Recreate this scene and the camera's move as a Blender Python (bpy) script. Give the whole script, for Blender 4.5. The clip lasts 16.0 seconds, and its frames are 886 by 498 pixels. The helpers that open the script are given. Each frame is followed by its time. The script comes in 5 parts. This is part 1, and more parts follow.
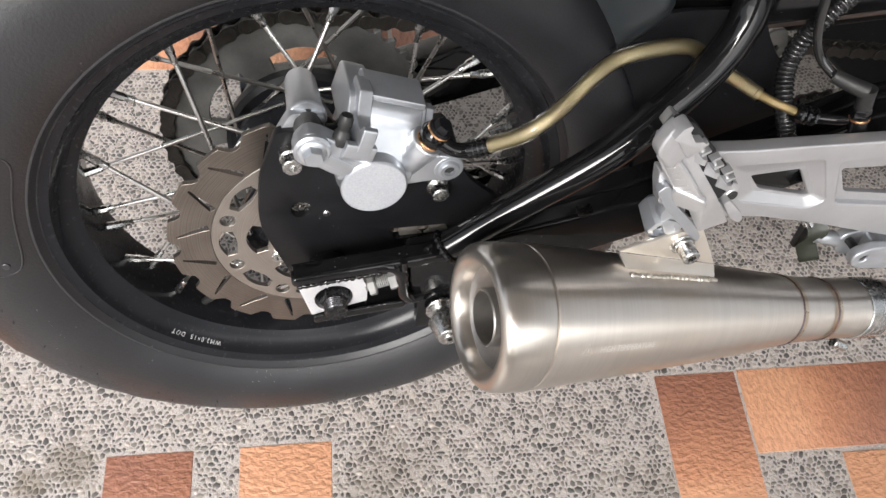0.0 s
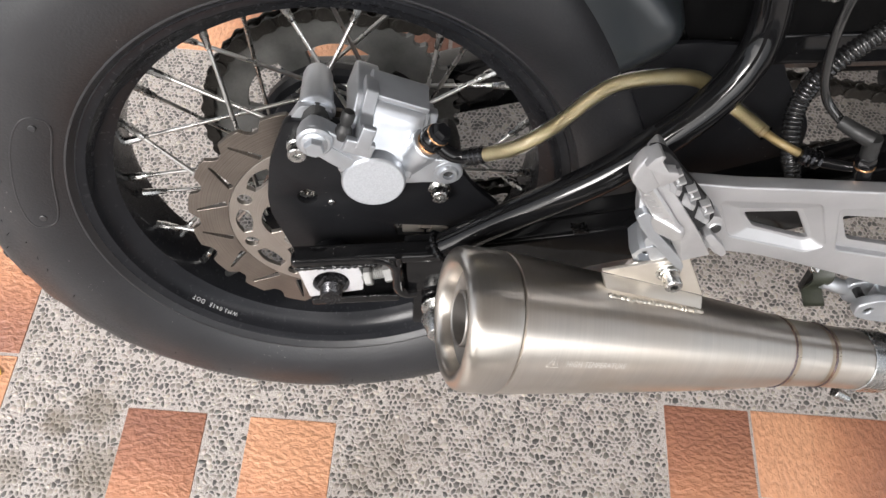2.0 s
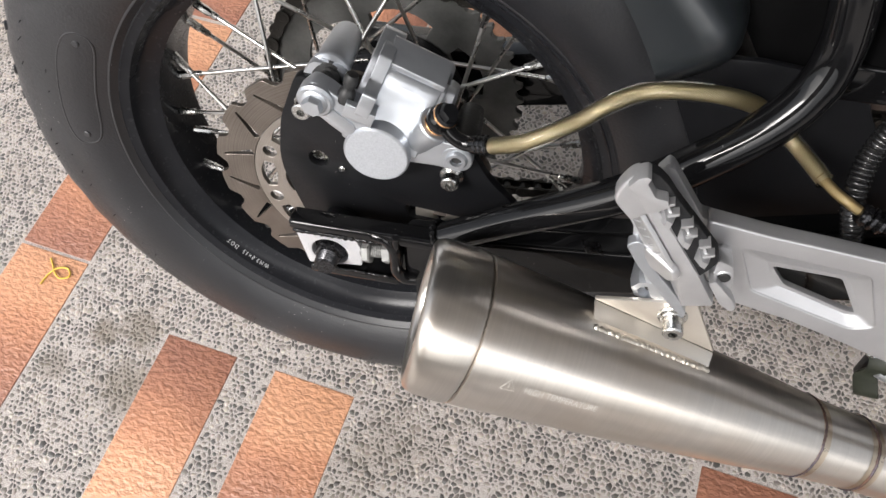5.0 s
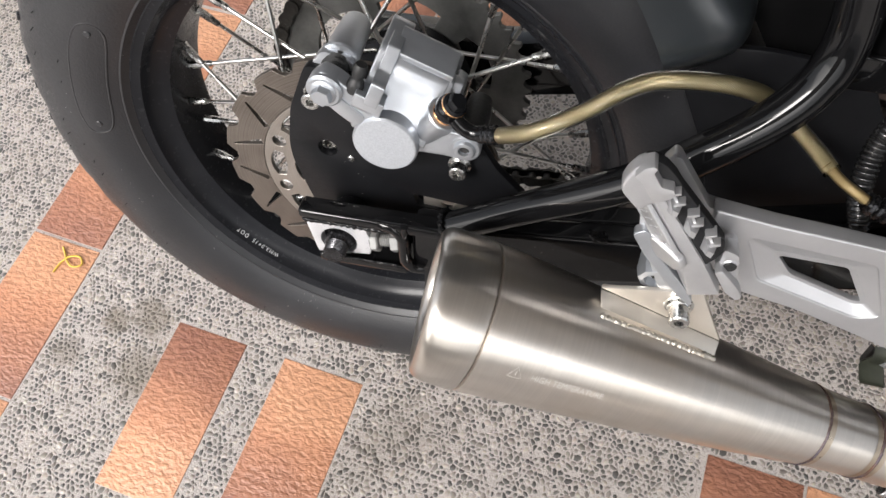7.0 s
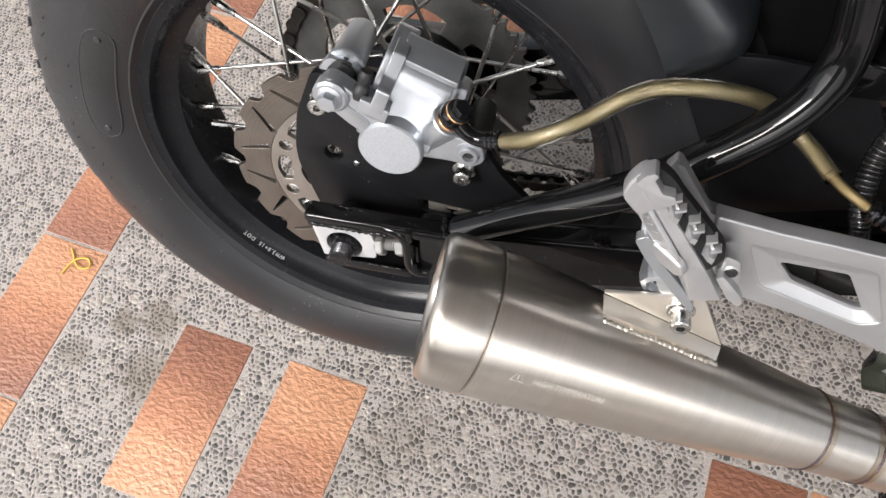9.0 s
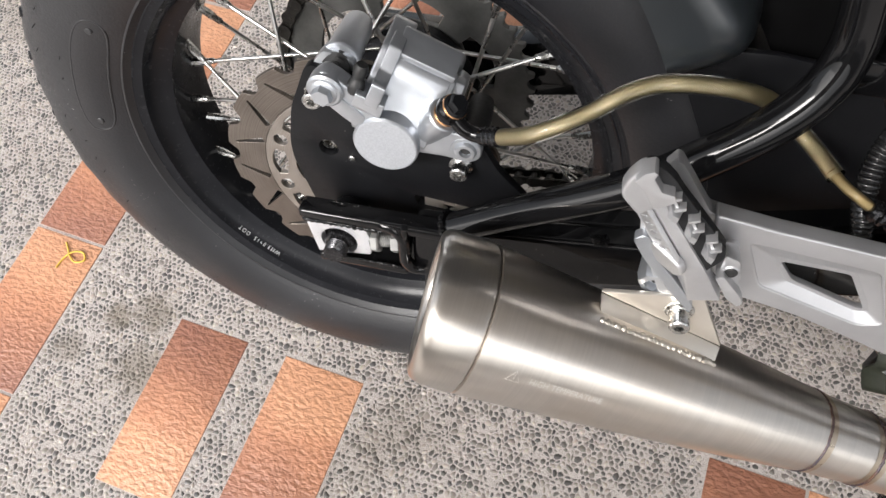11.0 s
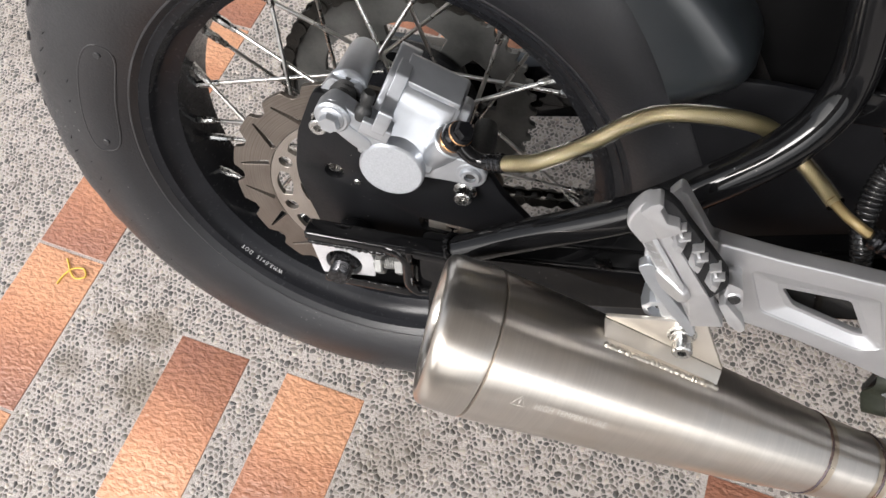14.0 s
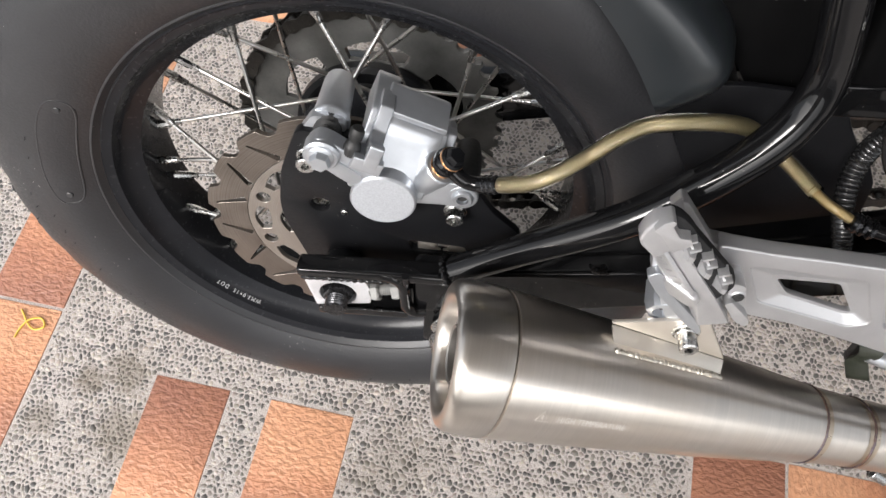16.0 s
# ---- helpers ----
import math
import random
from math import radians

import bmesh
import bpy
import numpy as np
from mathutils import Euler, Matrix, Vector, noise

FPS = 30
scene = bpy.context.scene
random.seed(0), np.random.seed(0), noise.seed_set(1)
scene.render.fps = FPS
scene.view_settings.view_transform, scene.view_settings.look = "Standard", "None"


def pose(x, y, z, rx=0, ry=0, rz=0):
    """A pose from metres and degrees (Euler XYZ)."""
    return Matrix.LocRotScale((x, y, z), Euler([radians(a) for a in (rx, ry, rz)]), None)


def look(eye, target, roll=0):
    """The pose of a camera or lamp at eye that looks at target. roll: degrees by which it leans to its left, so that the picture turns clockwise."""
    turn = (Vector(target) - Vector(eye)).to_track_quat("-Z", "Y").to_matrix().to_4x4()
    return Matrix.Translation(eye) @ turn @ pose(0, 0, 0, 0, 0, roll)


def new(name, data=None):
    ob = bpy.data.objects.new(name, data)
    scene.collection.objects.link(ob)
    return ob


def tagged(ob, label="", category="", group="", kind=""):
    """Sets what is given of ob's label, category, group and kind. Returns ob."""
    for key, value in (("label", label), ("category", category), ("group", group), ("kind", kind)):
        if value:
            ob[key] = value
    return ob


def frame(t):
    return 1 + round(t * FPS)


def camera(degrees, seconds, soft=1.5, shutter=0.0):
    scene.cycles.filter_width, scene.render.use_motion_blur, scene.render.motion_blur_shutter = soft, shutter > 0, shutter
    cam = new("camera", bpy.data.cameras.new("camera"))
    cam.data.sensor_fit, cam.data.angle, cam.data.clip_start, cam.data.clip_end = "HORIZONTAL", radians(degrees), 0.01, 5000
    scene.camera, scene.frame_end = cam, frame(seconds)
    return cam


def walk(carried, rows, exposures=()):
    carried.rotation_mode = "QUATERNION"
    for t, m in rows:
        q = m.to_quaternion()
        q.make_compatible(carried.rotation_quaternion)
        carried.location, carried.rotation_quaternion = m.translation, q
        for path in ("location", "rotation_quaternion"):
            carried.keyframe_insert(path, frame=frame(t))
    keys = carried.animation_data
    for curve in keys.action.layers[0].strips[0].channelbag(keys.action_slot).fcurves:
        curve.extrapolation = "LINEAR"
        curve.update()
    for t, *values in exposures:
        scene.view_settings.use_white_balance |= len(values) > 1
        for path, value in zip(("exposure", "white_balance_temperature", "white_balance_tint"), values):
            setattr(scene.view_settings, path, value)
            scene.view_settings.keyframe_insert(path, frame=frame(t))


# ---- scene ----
cam = camera(62.3, 16.0)
PATH = [
    (0, (0.288, -0.193, 0.829), (0.496, 0.717, -0.94), 8.9),
    (0.5, (0.289, -0.195, 0.829), (0.483, 0.719, -0.939), 8.4),
    (1, (0.291, -0.199, 0.832), (0.451, 0.72, -0.937), 7.7),
    (1.5, (0.303, -0.205, 0.843), (0.399, 0.717, -0.929), 6.4),
    (2, (0.344, -0.205, 0.849), (0.353, 0.716, -0.926), 4.8),
    (2.5, (0.385, -0.197, 0.844), (0.297, 0.715, -0.934), 2.8),
    (3, (0.416, -0.195, 0.834), (0.226, 0.702, -0.943), 0.0),
    (3.5, (0.431, -0.183, 0.828), (0.166, 0.697, -0.948), -2.0),
    (4, (0.432, -0.174, 0.828), (0.115, 0.69, -0.947), -3.5),
    (4.5, (0.439, -0.171, 0.823), (0.093, 0.677, -0.955), -4.3),
    (5, (0.44, -0.17, 0.816), (0.077, 0.658, -0.968), -5.0),
    (7.5, (0.442, -0.172, 0.82), (0.062, 0.622, -0.976), -6.6),
    (8, (0.444, -0.17, 0.82), (0.057, 0.624, -0.974), -6.9),
    (8.5, (0.445, -0.172, 0.822), (0.052, 0.623, -0.971), -7.1),
    (9, (0.443, -0.172, 0.824), (0.048, 0.624, -0.968), -7.1),
    (11.5, (0.443, -0.166, 0.818), (0.06, 0.615, -0.982), -6.5),
    (12, (0.442, -0.167, 0.819), (0.063, 0.617, -0.982), -6.2),
    (12.5, (0.442, -0.165, 0.821), (0.063, 0.624, -0.977), -6.0),
    (13, (0.439, -0.16, 0.825), (0.058, 0.637, -0.969), -5.7),
    (13.5, (0.434, -0.16, 0.826), (0.053, 0.644, -0.965), -5.7),
    (14, (0.435, -0.163, 0.828), (0.053, 0.646, -0.961), -5.7),
    (14.5, (0.437, -0.162, 0.827), (0.061, 0.652, -0.96), -5.9),
    (15, (0.43, -0.16, 0.83), (0.081, 0.66, -0.96), -5.6),
    (15.5, (0.411, -0.149, 0.841), (0.125, 0.674, -0.96), -4.3),
    (16, (0.388, -0.153, 0.844), (0.189, 0.667, -0.969), -1.6),
]
walk(cam, [(t, look(eye, target, roll)) for t, eye, target, roll in PATH], [(0, 1.12), (3, 1.10), (5, 0.99), (14, 1.02), (16, 1.08)])

# ---- world, light ----
world = bpy.data.worlds.new("sky")
scene.world = world
world.use_nodes = True
wn, wl = world.node_tree.nodes, world.node_tree.links
sky = wn.new("ShaderNodeTexSky")
sky.sky_type, sky.sun_disc = "NISHITA", False
sky.sun_elevation, sky.sun_rotation = radians(43), radians(194)
sky.air_density, sky.dust_density = 1.0, 4.0
wn["Background"].inputs["Strength"].default_value = 0.125
grey = wn.new("ShaderNodeHueSaturation")  # a milky overcast
grey.inputs["Saturation"].default_value = 0.30
wl.new(sky.outputs[0], grey.inputs["Color"])
wl.new(grey.outputs[0], wn["Background"].inputs["Color"])
sun = new("sun", bpy.data.lights.new("sun", "SUN"))
sun.data.energy, sun.data.angle, sun.data.color = 1.9, radians(20), (1.0, 0.965, 0.945)
sun.matrix_world = look((-1.0, -2.7, 3.0), (0.2, 0.1, 0.2))
# added strip lamps standing in for open sky under the roof edge, gap between
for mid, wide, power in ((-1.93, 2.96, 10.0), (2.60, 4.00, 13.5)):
    strip_lamp = new("added_strip_lamp", bpy.data.lights.new("added_strip_lamp", "AREA"))
    strip_lamp.data.shape, strip_lamp.data.size, strip_lamp.data.size_y = "RECTANGLE", wide, 0.8
    strip_lamp.data.energy, strip_lamp.data.color = power, (1.0, 0.965, 0.935)
    strip_lamp.matrix_world = look((mid, -2.35, 1.90), (mid, 0.1, 0.60))


# ---- materials ----
def nodes_of(name):
    m = bpy.data.materials.new(name)
    m.use_nodes = True
    nt = m.node_tree
    return m, nt.nodes, nt.links, nt.nodes["Principled BSDF"]


def mat(name, c1, c2, scale=40.0, rough=0.5, metal=0.0, bump=0.0, bscale=300.0, rvar=0.12, dist=0.001, specks=0.0, spec=0.5):
    """Two-tone surface with grain, patches of wear in the gloss and fine relief."""
    m, n, l, b = nodes_of(name)
    tc = n.new("ShaderNodeTexCoord")
    big, fine = n.new("ShaderNodeTexNoise"), n.new("ShaderNodeTexNoise")
    big.inputs["Scale"].default_value, big.inputs["Detail"].default_value = scale, 6
    fine.inputs["Scale"].default_value, fine.inputs["Detail"].default_value = bscale, 4
    for t in (big, fine):
        l.new(tc.outputs["Object"], t.inputs["Vector"])
    mix = n.new("ShaderNodeMix")
    mix.data_type = "RGBA"
    mix.inputs["A"].default_value, mix.inputs["B"].default_value = (*c1, 1), (*c2, 1)
    ramp = n.new("ShaderNodeMapRange")
    ramp.inputs["From Min"].default_value, ramp.inputs["From Max"].default_value = 0.3, 0.7
    l.new(big.outputs["Fac"], ramp.inputs["Value"])
    l.new(ramp.outputs[0], mix.inputs["Factor"])
    colour = mix.outputs["Result"]
    if specks:
        dust = n.new("ShaderNodeTexVoronoi")
        dust.inputs["Scale"].default_value = 260
        l.new(tc.outputs["Object"], dust.inputs["Vector"])
        cut = n.new("ShaderNodeMath")
        cut.operation, cut.inputs[1].default_value = "LESS_THAN", specks
        l.new(dust.outputs["Distance"], cut.inputs[0])
        gate = n.new("ShaderNodeMath")
        gate.operation, gate.inputs[1].default_value = "GREATER_THAN", 0.6
        l.new(big.outputs["Fac"], gate.inputs[0])
        both = n.new("ShaderNodeMath")
        both.operation = "MULTIPLY"
        l.new(cut.outputs[0], both.inputs[0])
        l.new(gate.outputs[0], both.inputs[1])
        top = n.new("ShaderNodeMix")
        top.data_type = "RGBA"
        top.inputs["B"].default_value = (0.35, 0.34, 0.32, 1)
        l.new(both.outputs[0], top.inputs["Factor"])
        l.new(colour, top.inputs["A"])
        colour = top.outputs["Result"]
    l.new(colour, b.inputs["Base Color"])
    rr = n.new("ShaderNodeMapRange")
    rr.inputs["To Min"].default_value, rr.inputs["To Max"].default_value = max(0.02, rough - rvar), rough + rvar
    rr.inputs["From Min"].default_value, rr.inputs["From Max"].default_value = 0.3, 0.7
    l.new(fine.outputs["Fac"], rr.inputs["Value"])
    l.new(rr.outputs[0], b.inputs["Roughness"])
    b.inputs["Metallic"].default_value = metal
    b.inputs["Specular IOR Level"].default_value = spec
    if bump:
        bp = n.new("ShaderNodeBump")
        bp.inputs["Strength"].default_value, bp.inputs["Distance"].default_value = bump, dist
        l.new(fine.outputs["Fac"], bp.inputs["Height"])
        l.new(bp.outputs[0], b.inputs["Normal"])
    return m


def brushed_steel(name, c1, c2, rough, warm):
    """Stainless steel brushed round its axis: fine streaks in colour and gloss, a broad warm cloudiness, light drawn out along the axis."""
    m, n, l, b = nodes_of(name)
    tc, mp = n.new("ShaderNodeTexCoord"), n.new("ShaderNodeMapping")
    mp.inputs["Scale"].default_value = (1, 0.02, 0.02)
    l.new(tc.outputs["Object"], mp.inputs["Vector"])
    lines, bands, cloud = (n.new("ShaderNodeTexNoise") for _ in range(3))
    lines.inputs["Scale"].default_value, lines.inputs["Detail"].default_value = 900, 5
    bands.inputs["Scale"].default_value, bands.inputs["Detail"].default_value = 110, 4
    cloud.inputs["Scale"].default_value, cloud.inputs["Detail"].default_value = 14, 5
    l.new(mp.outputs[0], lines.inputs["Vector"])
    l.new(mp.outputs[0], bands.inputs["Vector"])
    l.new(tc.outputs["Object"], cloud.inputs["Vector"])
    both = n.new("ShaderNodeMath")
    both.operation, both.inputs[1].default_value = "MULTIPLY_ADD", 0.5
    half = n.new("ShaderNodeMath")
    half.operation, half.inputs[1].default_value = "MULTIPLY", 0.5
    l.new(bands.outputs["Fac"], half.inputs[0])
    l.new(lines.outputs["Fac"], both.inputs[0])
    l.new(half.outputs[0], both.inputs[2])
    ramp = n.new("ShaderNodeMapRange")
    ramp.inputs["From Min"].default_value, ramp.inputs["From Max"].default_value = 0.38, 0.62
    l.new(both.outputs[0], ramp.inputs["Value"])
    mix, tint = n.new("ShaderNodeMix"), n.new("ShaderNodeMix")
    mix.data_type = tint.data_type = "RGBA"
    mix.inputs["A"].default_value, mix.inputs["B"].default_value = (*c1, 1), (*c2, 1)
    l.new(ramp.outputs[0], mix.inputs["Factor"])
    patch = n.new("ShaderNodeMapRange")
    patch.inputs["From Min"].default_value, patch.inputs["From Max"].default_value, patch.inputs["To Max"].default_value = 0.45, 0.70, 0.6
    l.new(cloud.outputs["Fac"], patch.inputs["Value"])
    l.new(patch.outputs[0], tint.inputs["Factor"])
    l.new(mix.outputs["Result"], tint.inputs["A"])
    tint.inputs["B"].default_value = (*warm, 1)
    l.new(tint.outputs["Result"], b.inputs["Base Color"])
    gloss = n.new("ShaderNodeMapRange")
    gloss.inputs["From Min"].default_value, gloss.inputs["From Max"].default_value = 0.35, 0.65
    gloss.inputs["To Min"].default_value, gloss.inputs["To Max"].default_value = rough - 0.015, rough + 0.015
    l.new(both.outputs[0], gloss.inputs["Value"])
    l.new(gloss.outputs[0], b.inputs["Roughness"])
    b.inputs["Metallic"].default_value = 0.94
    b.inputs["Anisotropic"].default_value, b.inputs["Anisotropic Rotation"].default_value = 0.7, 0.25
    tg = n.new("ShaderNodeTangent")
    tg.direction_type, tg.axis = "RADIAL", "X"
    l.new(tg.outputs[0], b.inputs["Tangent"])
    return m


STEEL = brushed_steel("brushed_stainless", (0.59, 0.55, 0.505), (0.65, 0.605, 0.555), 0.30, (0.60, 0.53, 0.455))
CAPSTEEL = brushed_steel("satin_stainless", (0.51, 0.48, 0.445), (0.57, 0.54, 0.50), 0.29, (0.56, 0.505, 0.44))
RUBBER = mat("tyre_rubber", (0.0100, 0.0104, 0.0122), (0.0172, 0.0178, 0.0202), 16, 0.42, 0, 0.22, 500, 0.07, specks=0.09, spec=0.62)
RIM = mat("gloss_black_rim", (0.0095, 0.0100, 0.0118), (0.0145, 0.0150, 0.0172), 30, 0.24, 0, 0.03, 250, 0.05, spec=0.16)
BLACK = mat("gloss_black_paint", (0.004, 0.004, 0.0045), (0.007, 0.007, 0.0075), 30, 0.07, 0, 0.03, 120, 0.03, specks=0.07, spec=0.31)
SATIN = mat("satin_black_plate", (0.0050, 0.0052, 0.0062), (0.0085, 0.0088, 0.0100), 35, 0.42, 0, 0.10, 700, 0.08, specks=0.07, spec=0.2)
PLASTIC = mat("black_plastic", (0.0115, 0.0140, 0.0160), (0.0160, 0.0190, 0.0215), 25, 0.30, 0, 0.05, 900, 0.015, specks=0.06, spec=0.6)
DARK = mat("black_rubber_part", (0.010, 0.010, 0.010), (0.020, 0.020, 0.020), 60, 0.5, 0, 0.15, 500)
GRIP = mat("footrest_rubber", (0.010, 0.010, 0.011), (0.018, 0.018, 0.019), 60, 0.6, 0, 0.15, 500, 0.05, spec=0.2)
CAST = mat("cast_silver_paint", (0.445, 0.465, 0.495), (0.54, 0.562, 0.592), 50, 0.36, 0.80, 0.16, 1500, 0.06, dist=0.0003)
FACE = mat("grained_silver_face", (0.375, 0.390, 0.415), (0.455, 0.472, 0.500), 900, 0.5, 0.35, 0.22, 1400, 0.08, dist=0.0005)
ALLOY = mat("silver_alloy_paint", (0.42, 0.42, 0.43), (0.48, 0.48, 0.49), 30, 0.36, 0.66, 0.02, 600, 0.05)
PEG = mat("worn_silver_alloy", (0.50, 0.50, 0.51), (0.58, 0.58, 0.59), 60, 0.40, 0.72, 0.06, 900, 0.05)
GOLD = mat("gold_rivet", (0.55, 0.40, 0.16), (0.66, 0.50, 0.22), 200, 0.3, 1.0)
CHROME = mat("bright_zinc", (0.44, 0.44, 0.43), (0.54, 0.535, 0.52), 120, 0.26, 1.0, 0.0, 300, 0.05)
NUT = mat("grey_zinc", (0.22, 0.22, 0.215), (0.31, 0.31, 0.30), 140, 0.45, 0.35, 0.1, 600, 0.06)
SPOKE = mat("polished_spoke", (0.48, 0.475, 0.46), (0.60, 0.595, 0.58), 30, 0.28, 1.0, 0.0, 60, 0.02)
DULL = mat("dull_stainless", (0.28, 0.265, 0.25), (0.36, 0.34, 0.32), 60, 0.50, 1.0, 0.1, 300, 0.06)
SHEET = mat("warm_stainless_sheet", (0.70, 0.65, 0.58), (0.78, 0.73, 0.66), 40, 0.36, 0.85, 0.03, 300, 0.05)
WELD = mat("heat_tinted_weld", (0.17, 0.095, 0.06), (0.10, 0.10, 0.13), 60, 0.55, 0.9, 0.3, 500)
TINT = mat("straw_heat_tint", (0.46, 0.36, 0.26), (0.62, 0.53, 0.42), 60, 0.30, 1.0, 0.0, 300, 0.03)
BEAD = mat("silver_weld_bead", (0.42, 0.39, 0.34), (0.58, 0.55, 0.50), 300, 0.52, 1.0, 0.22, 260)
SOOT = mat("sooty_steel", (0.05, 0.045, 0.04), (0.10, 0.09, 0.08), 80, 0.6, 0.6, 0.2, 300)
ZINC = mat("brushed_zinc_plate", (0.60, 0.60, 0.62), (0.68, 0.68, 0.70), 60, 0.38, 0.45, 0.1, 800)
COPPER = mat("copper_washer", (0.62, 0.33, 0.16), (0.72, 0.42, 0.22), 200, 0.3, 1.0, 0.1, 500)
SPROCKET = mat("grey_sprocket", (0.055, 0.056, 0.054), (0.15, 0.15, 0.145), 28, 0.5, 0.5, 0.1, 500)
CHAIN = mat("dark_chain", (0.018, 0.016, 0.014), (0.035, 0.032, 0.028), 200, 0.45, 0.5, 0.2, 500)
GREEN = mat("dark_olive_clip", (0.016, 0.019, 0.013), (0.026, 0.029, 0.020), 120, 0.45, 0.0, 0.1, 500)
PAINT = mat("white_print", (0.42, 0.42, 0.42), (0.52, 0.52, 0.52), 400, 0.6)
ETCH = mat("etched_steel", (0.68, 0.65, 0.61), (0.76, 0.73, 0.69), 900, 0.60, 0.45)
YELLOW = mat("yellow_string", (0.62, 0.40, 0.05), (0.75, 0.52, 0.10), 200, 0.6)
# near-black with little gloss: the shade behind the mudguard put into the colour
BOX = mat("shade_deepened_black", (0.0018, 0.0018, 0.0020), (0.0036, 0.0036, 0.0038), 30, 0.5, 0, 0.1, 500, 0.08, specks=0.05, spec=0.1)
LOOM = mat("grey_black_conduit", (0.010, 0.010, 0.0105), (0.016, 0.016, 0.016), 80, 0.15, 0.0, 0.05, 400, 0.04, spec=0.7)

RUST = mat("rusty_steel", (0.045, 0.026, 0.018), (0.022, 0.017, 0.014), 60, 0.7, 0.0, 0.3, 300)
WALL = mat("plain_wall_paint", (0.52, 0.50, 0.475), (0.58, 0.56, 0.53), 3, 0.8, 0.0, 0.1, 60)
CEILING = mat("dull_roof_sheet", (0.33, 0.325, 0.31), (0.39, 0.385, 0.37), 3, 0.8, 0.0, 0.1, 60)
ROAD = mat("worn_asphalt", (0.045, 0.045, 0.046), (0.070, 0.069, 0.068), 3, 0.8, 0.0, 0.4, 150)
FACADE = mat("pale_wall_render", (0.24, 0.225, 0.20), (0.30, 0.28, 0.255), 2, 0.85, 0.0, 0.1, 40)
GUN = mat("dark_chrome", (0.030, 0.030, 0.033), (0.060, 0.060, 0.063), 120, 0.26, 0.9, 0.1, 500)
SLEEVE = mat("clear_sleeve", (0.82, 0.80, 0.70), (0.88, 0.86, 0.77), 60, 0.05, 0.0, 0.0, 300, 0.03)
SLEEVE.node_tree.nodes["Principled BSDF"].inputs["Transmission Weight"].default_value = 1.0
SLEEVE.node_tree.nodes["Principled BSDF"].inputs["IOR"].default_value = 1.36


def braid_material(name, dark, pale, scale):
    """Brass braid under a clear sleeve: two crossing sets of strands."""
    m, n, l, b = nodes_of(name)
    uv = n.new("ShaderNodeUVMap")
    uv.uv_map = "UVMap"
    heights = []
    for turn in (45, -45):
        mp = n.new("ShaderNodeMapping")
        mp.inputs["Rotation"].default_value = (0, 0, radians(turn))
        w = n.new("ShaderNodeTexWave")
        w.inputs["Scale"].default_value, w.inputs["Distortion"].default_value = scale, 0.2
        l.new(uv.outputs[0], mp.inputs["Vector"])
        l.new(mp.outputs[0], w.inputs["Vector"])
        heights.append(w.outputs["Fac"])
    mx = n.new("ShaderNodeMath")
    mx.operation = "MULTIPLY"
    l.new(heights[0], mx.inputs[0])
    l.new(heights[1], mx.inputs[1])
    mix = n.new("ShaderNodeMix")
    mix.data_type = "RGBA"
    mix.inputs["A"].default_value, mix.inputs["B"].default_value = (*dark, 1), (*pale, 1)
    l.new(mx.outputs[0], mix.inputs["Factor"])
    l.new(mix.outputs["Result"], b.inputs["Base Color"])
    b.inputs["Metallic"].default_value, b.inputs["Roughness"].default_value = 0.75, 0.38
    b.inputs["Coat Weight"].default_value, b.inputs["Coat Roughness"].default_value = 0.3, 0.12
    bp = n.new("ShaderNodeBump")
    bp.inputs["Strength"].default_value, bp.inputs["Distance"].default_value = 0.45, 0.0005
    l.new(mx.outputs[0], bp.inputs["Height"])
    l.new(bp.outputs[0], b.inputs["Normal"])
    return m


def stains(n, l, tc, stain):
    """How dirty the floor is: broad faint soiling and a few brown spills."""
    st = n.new("ShaderNodeMapRange")
    st.inputs["From Min"].default_value, st.inputs["From Max"].default_value = 0.56, 0.72
    st.inputs["To Max"].default_value = 0.35
    l.new(stain.outputs["Fac"], st.inputs["Value"])
    total = st.outputs[0]
    for place, size, depth in (((-0.015, -0.075, 0), 0.045, 0.6), ((-0.113, -0.075, 0), 0.024, 0.5), ((-0.075, -0.022, 0), 0.022, 0.65), ((-0.035, -0.005, 0), 0.034, 0.6)):
        warp, far = n.new("ShaderNodeVectorMath"), n.new("ShaderNodeVectorMath")
        warp.operation, far.operation = "MULTIPLY_ADD", "DISTANCE"
        patch = n.new("ShaderNodeTexNoise")
        patch.inputs["Scale"].default_value, patch.inputs["Detail"].default_value = 40, 6
        l.new(tc.outputs["Object"], patch.inputs["Vector"])
        l.new(patch.outputs["Color"], warp.inputs[0])
        warp.inputs[1].default_value = (size * 1.4,) * 3
        l.new(tc.outputs["Object"], warp.inputs[2])
        far.inputs[1].default_value = [c + size * 0.7 for c in place]
        l.new(warp.outputs[0], far.inputs[0])
        fade = n.new("ShaderNodeMapRange")
        fade.inputs["From Min"].default_value, fade.inputs["From Max"].default_value = size * 0.45, size
        fade.inputs["To Min"].default_value, fade.inputs["To Max"].default_value = depth, 0.0
        l.new(far.outputs["Value"], fade.inputs["Value"])
        top = n.new("ShaderNodeMath")
        top.operation = "MAXIMUM"
        l.new(total, top.inputs[0])
        l.new(fade.outputs[0], top.inputs[1])
        total = top.outputs[0]
    return total


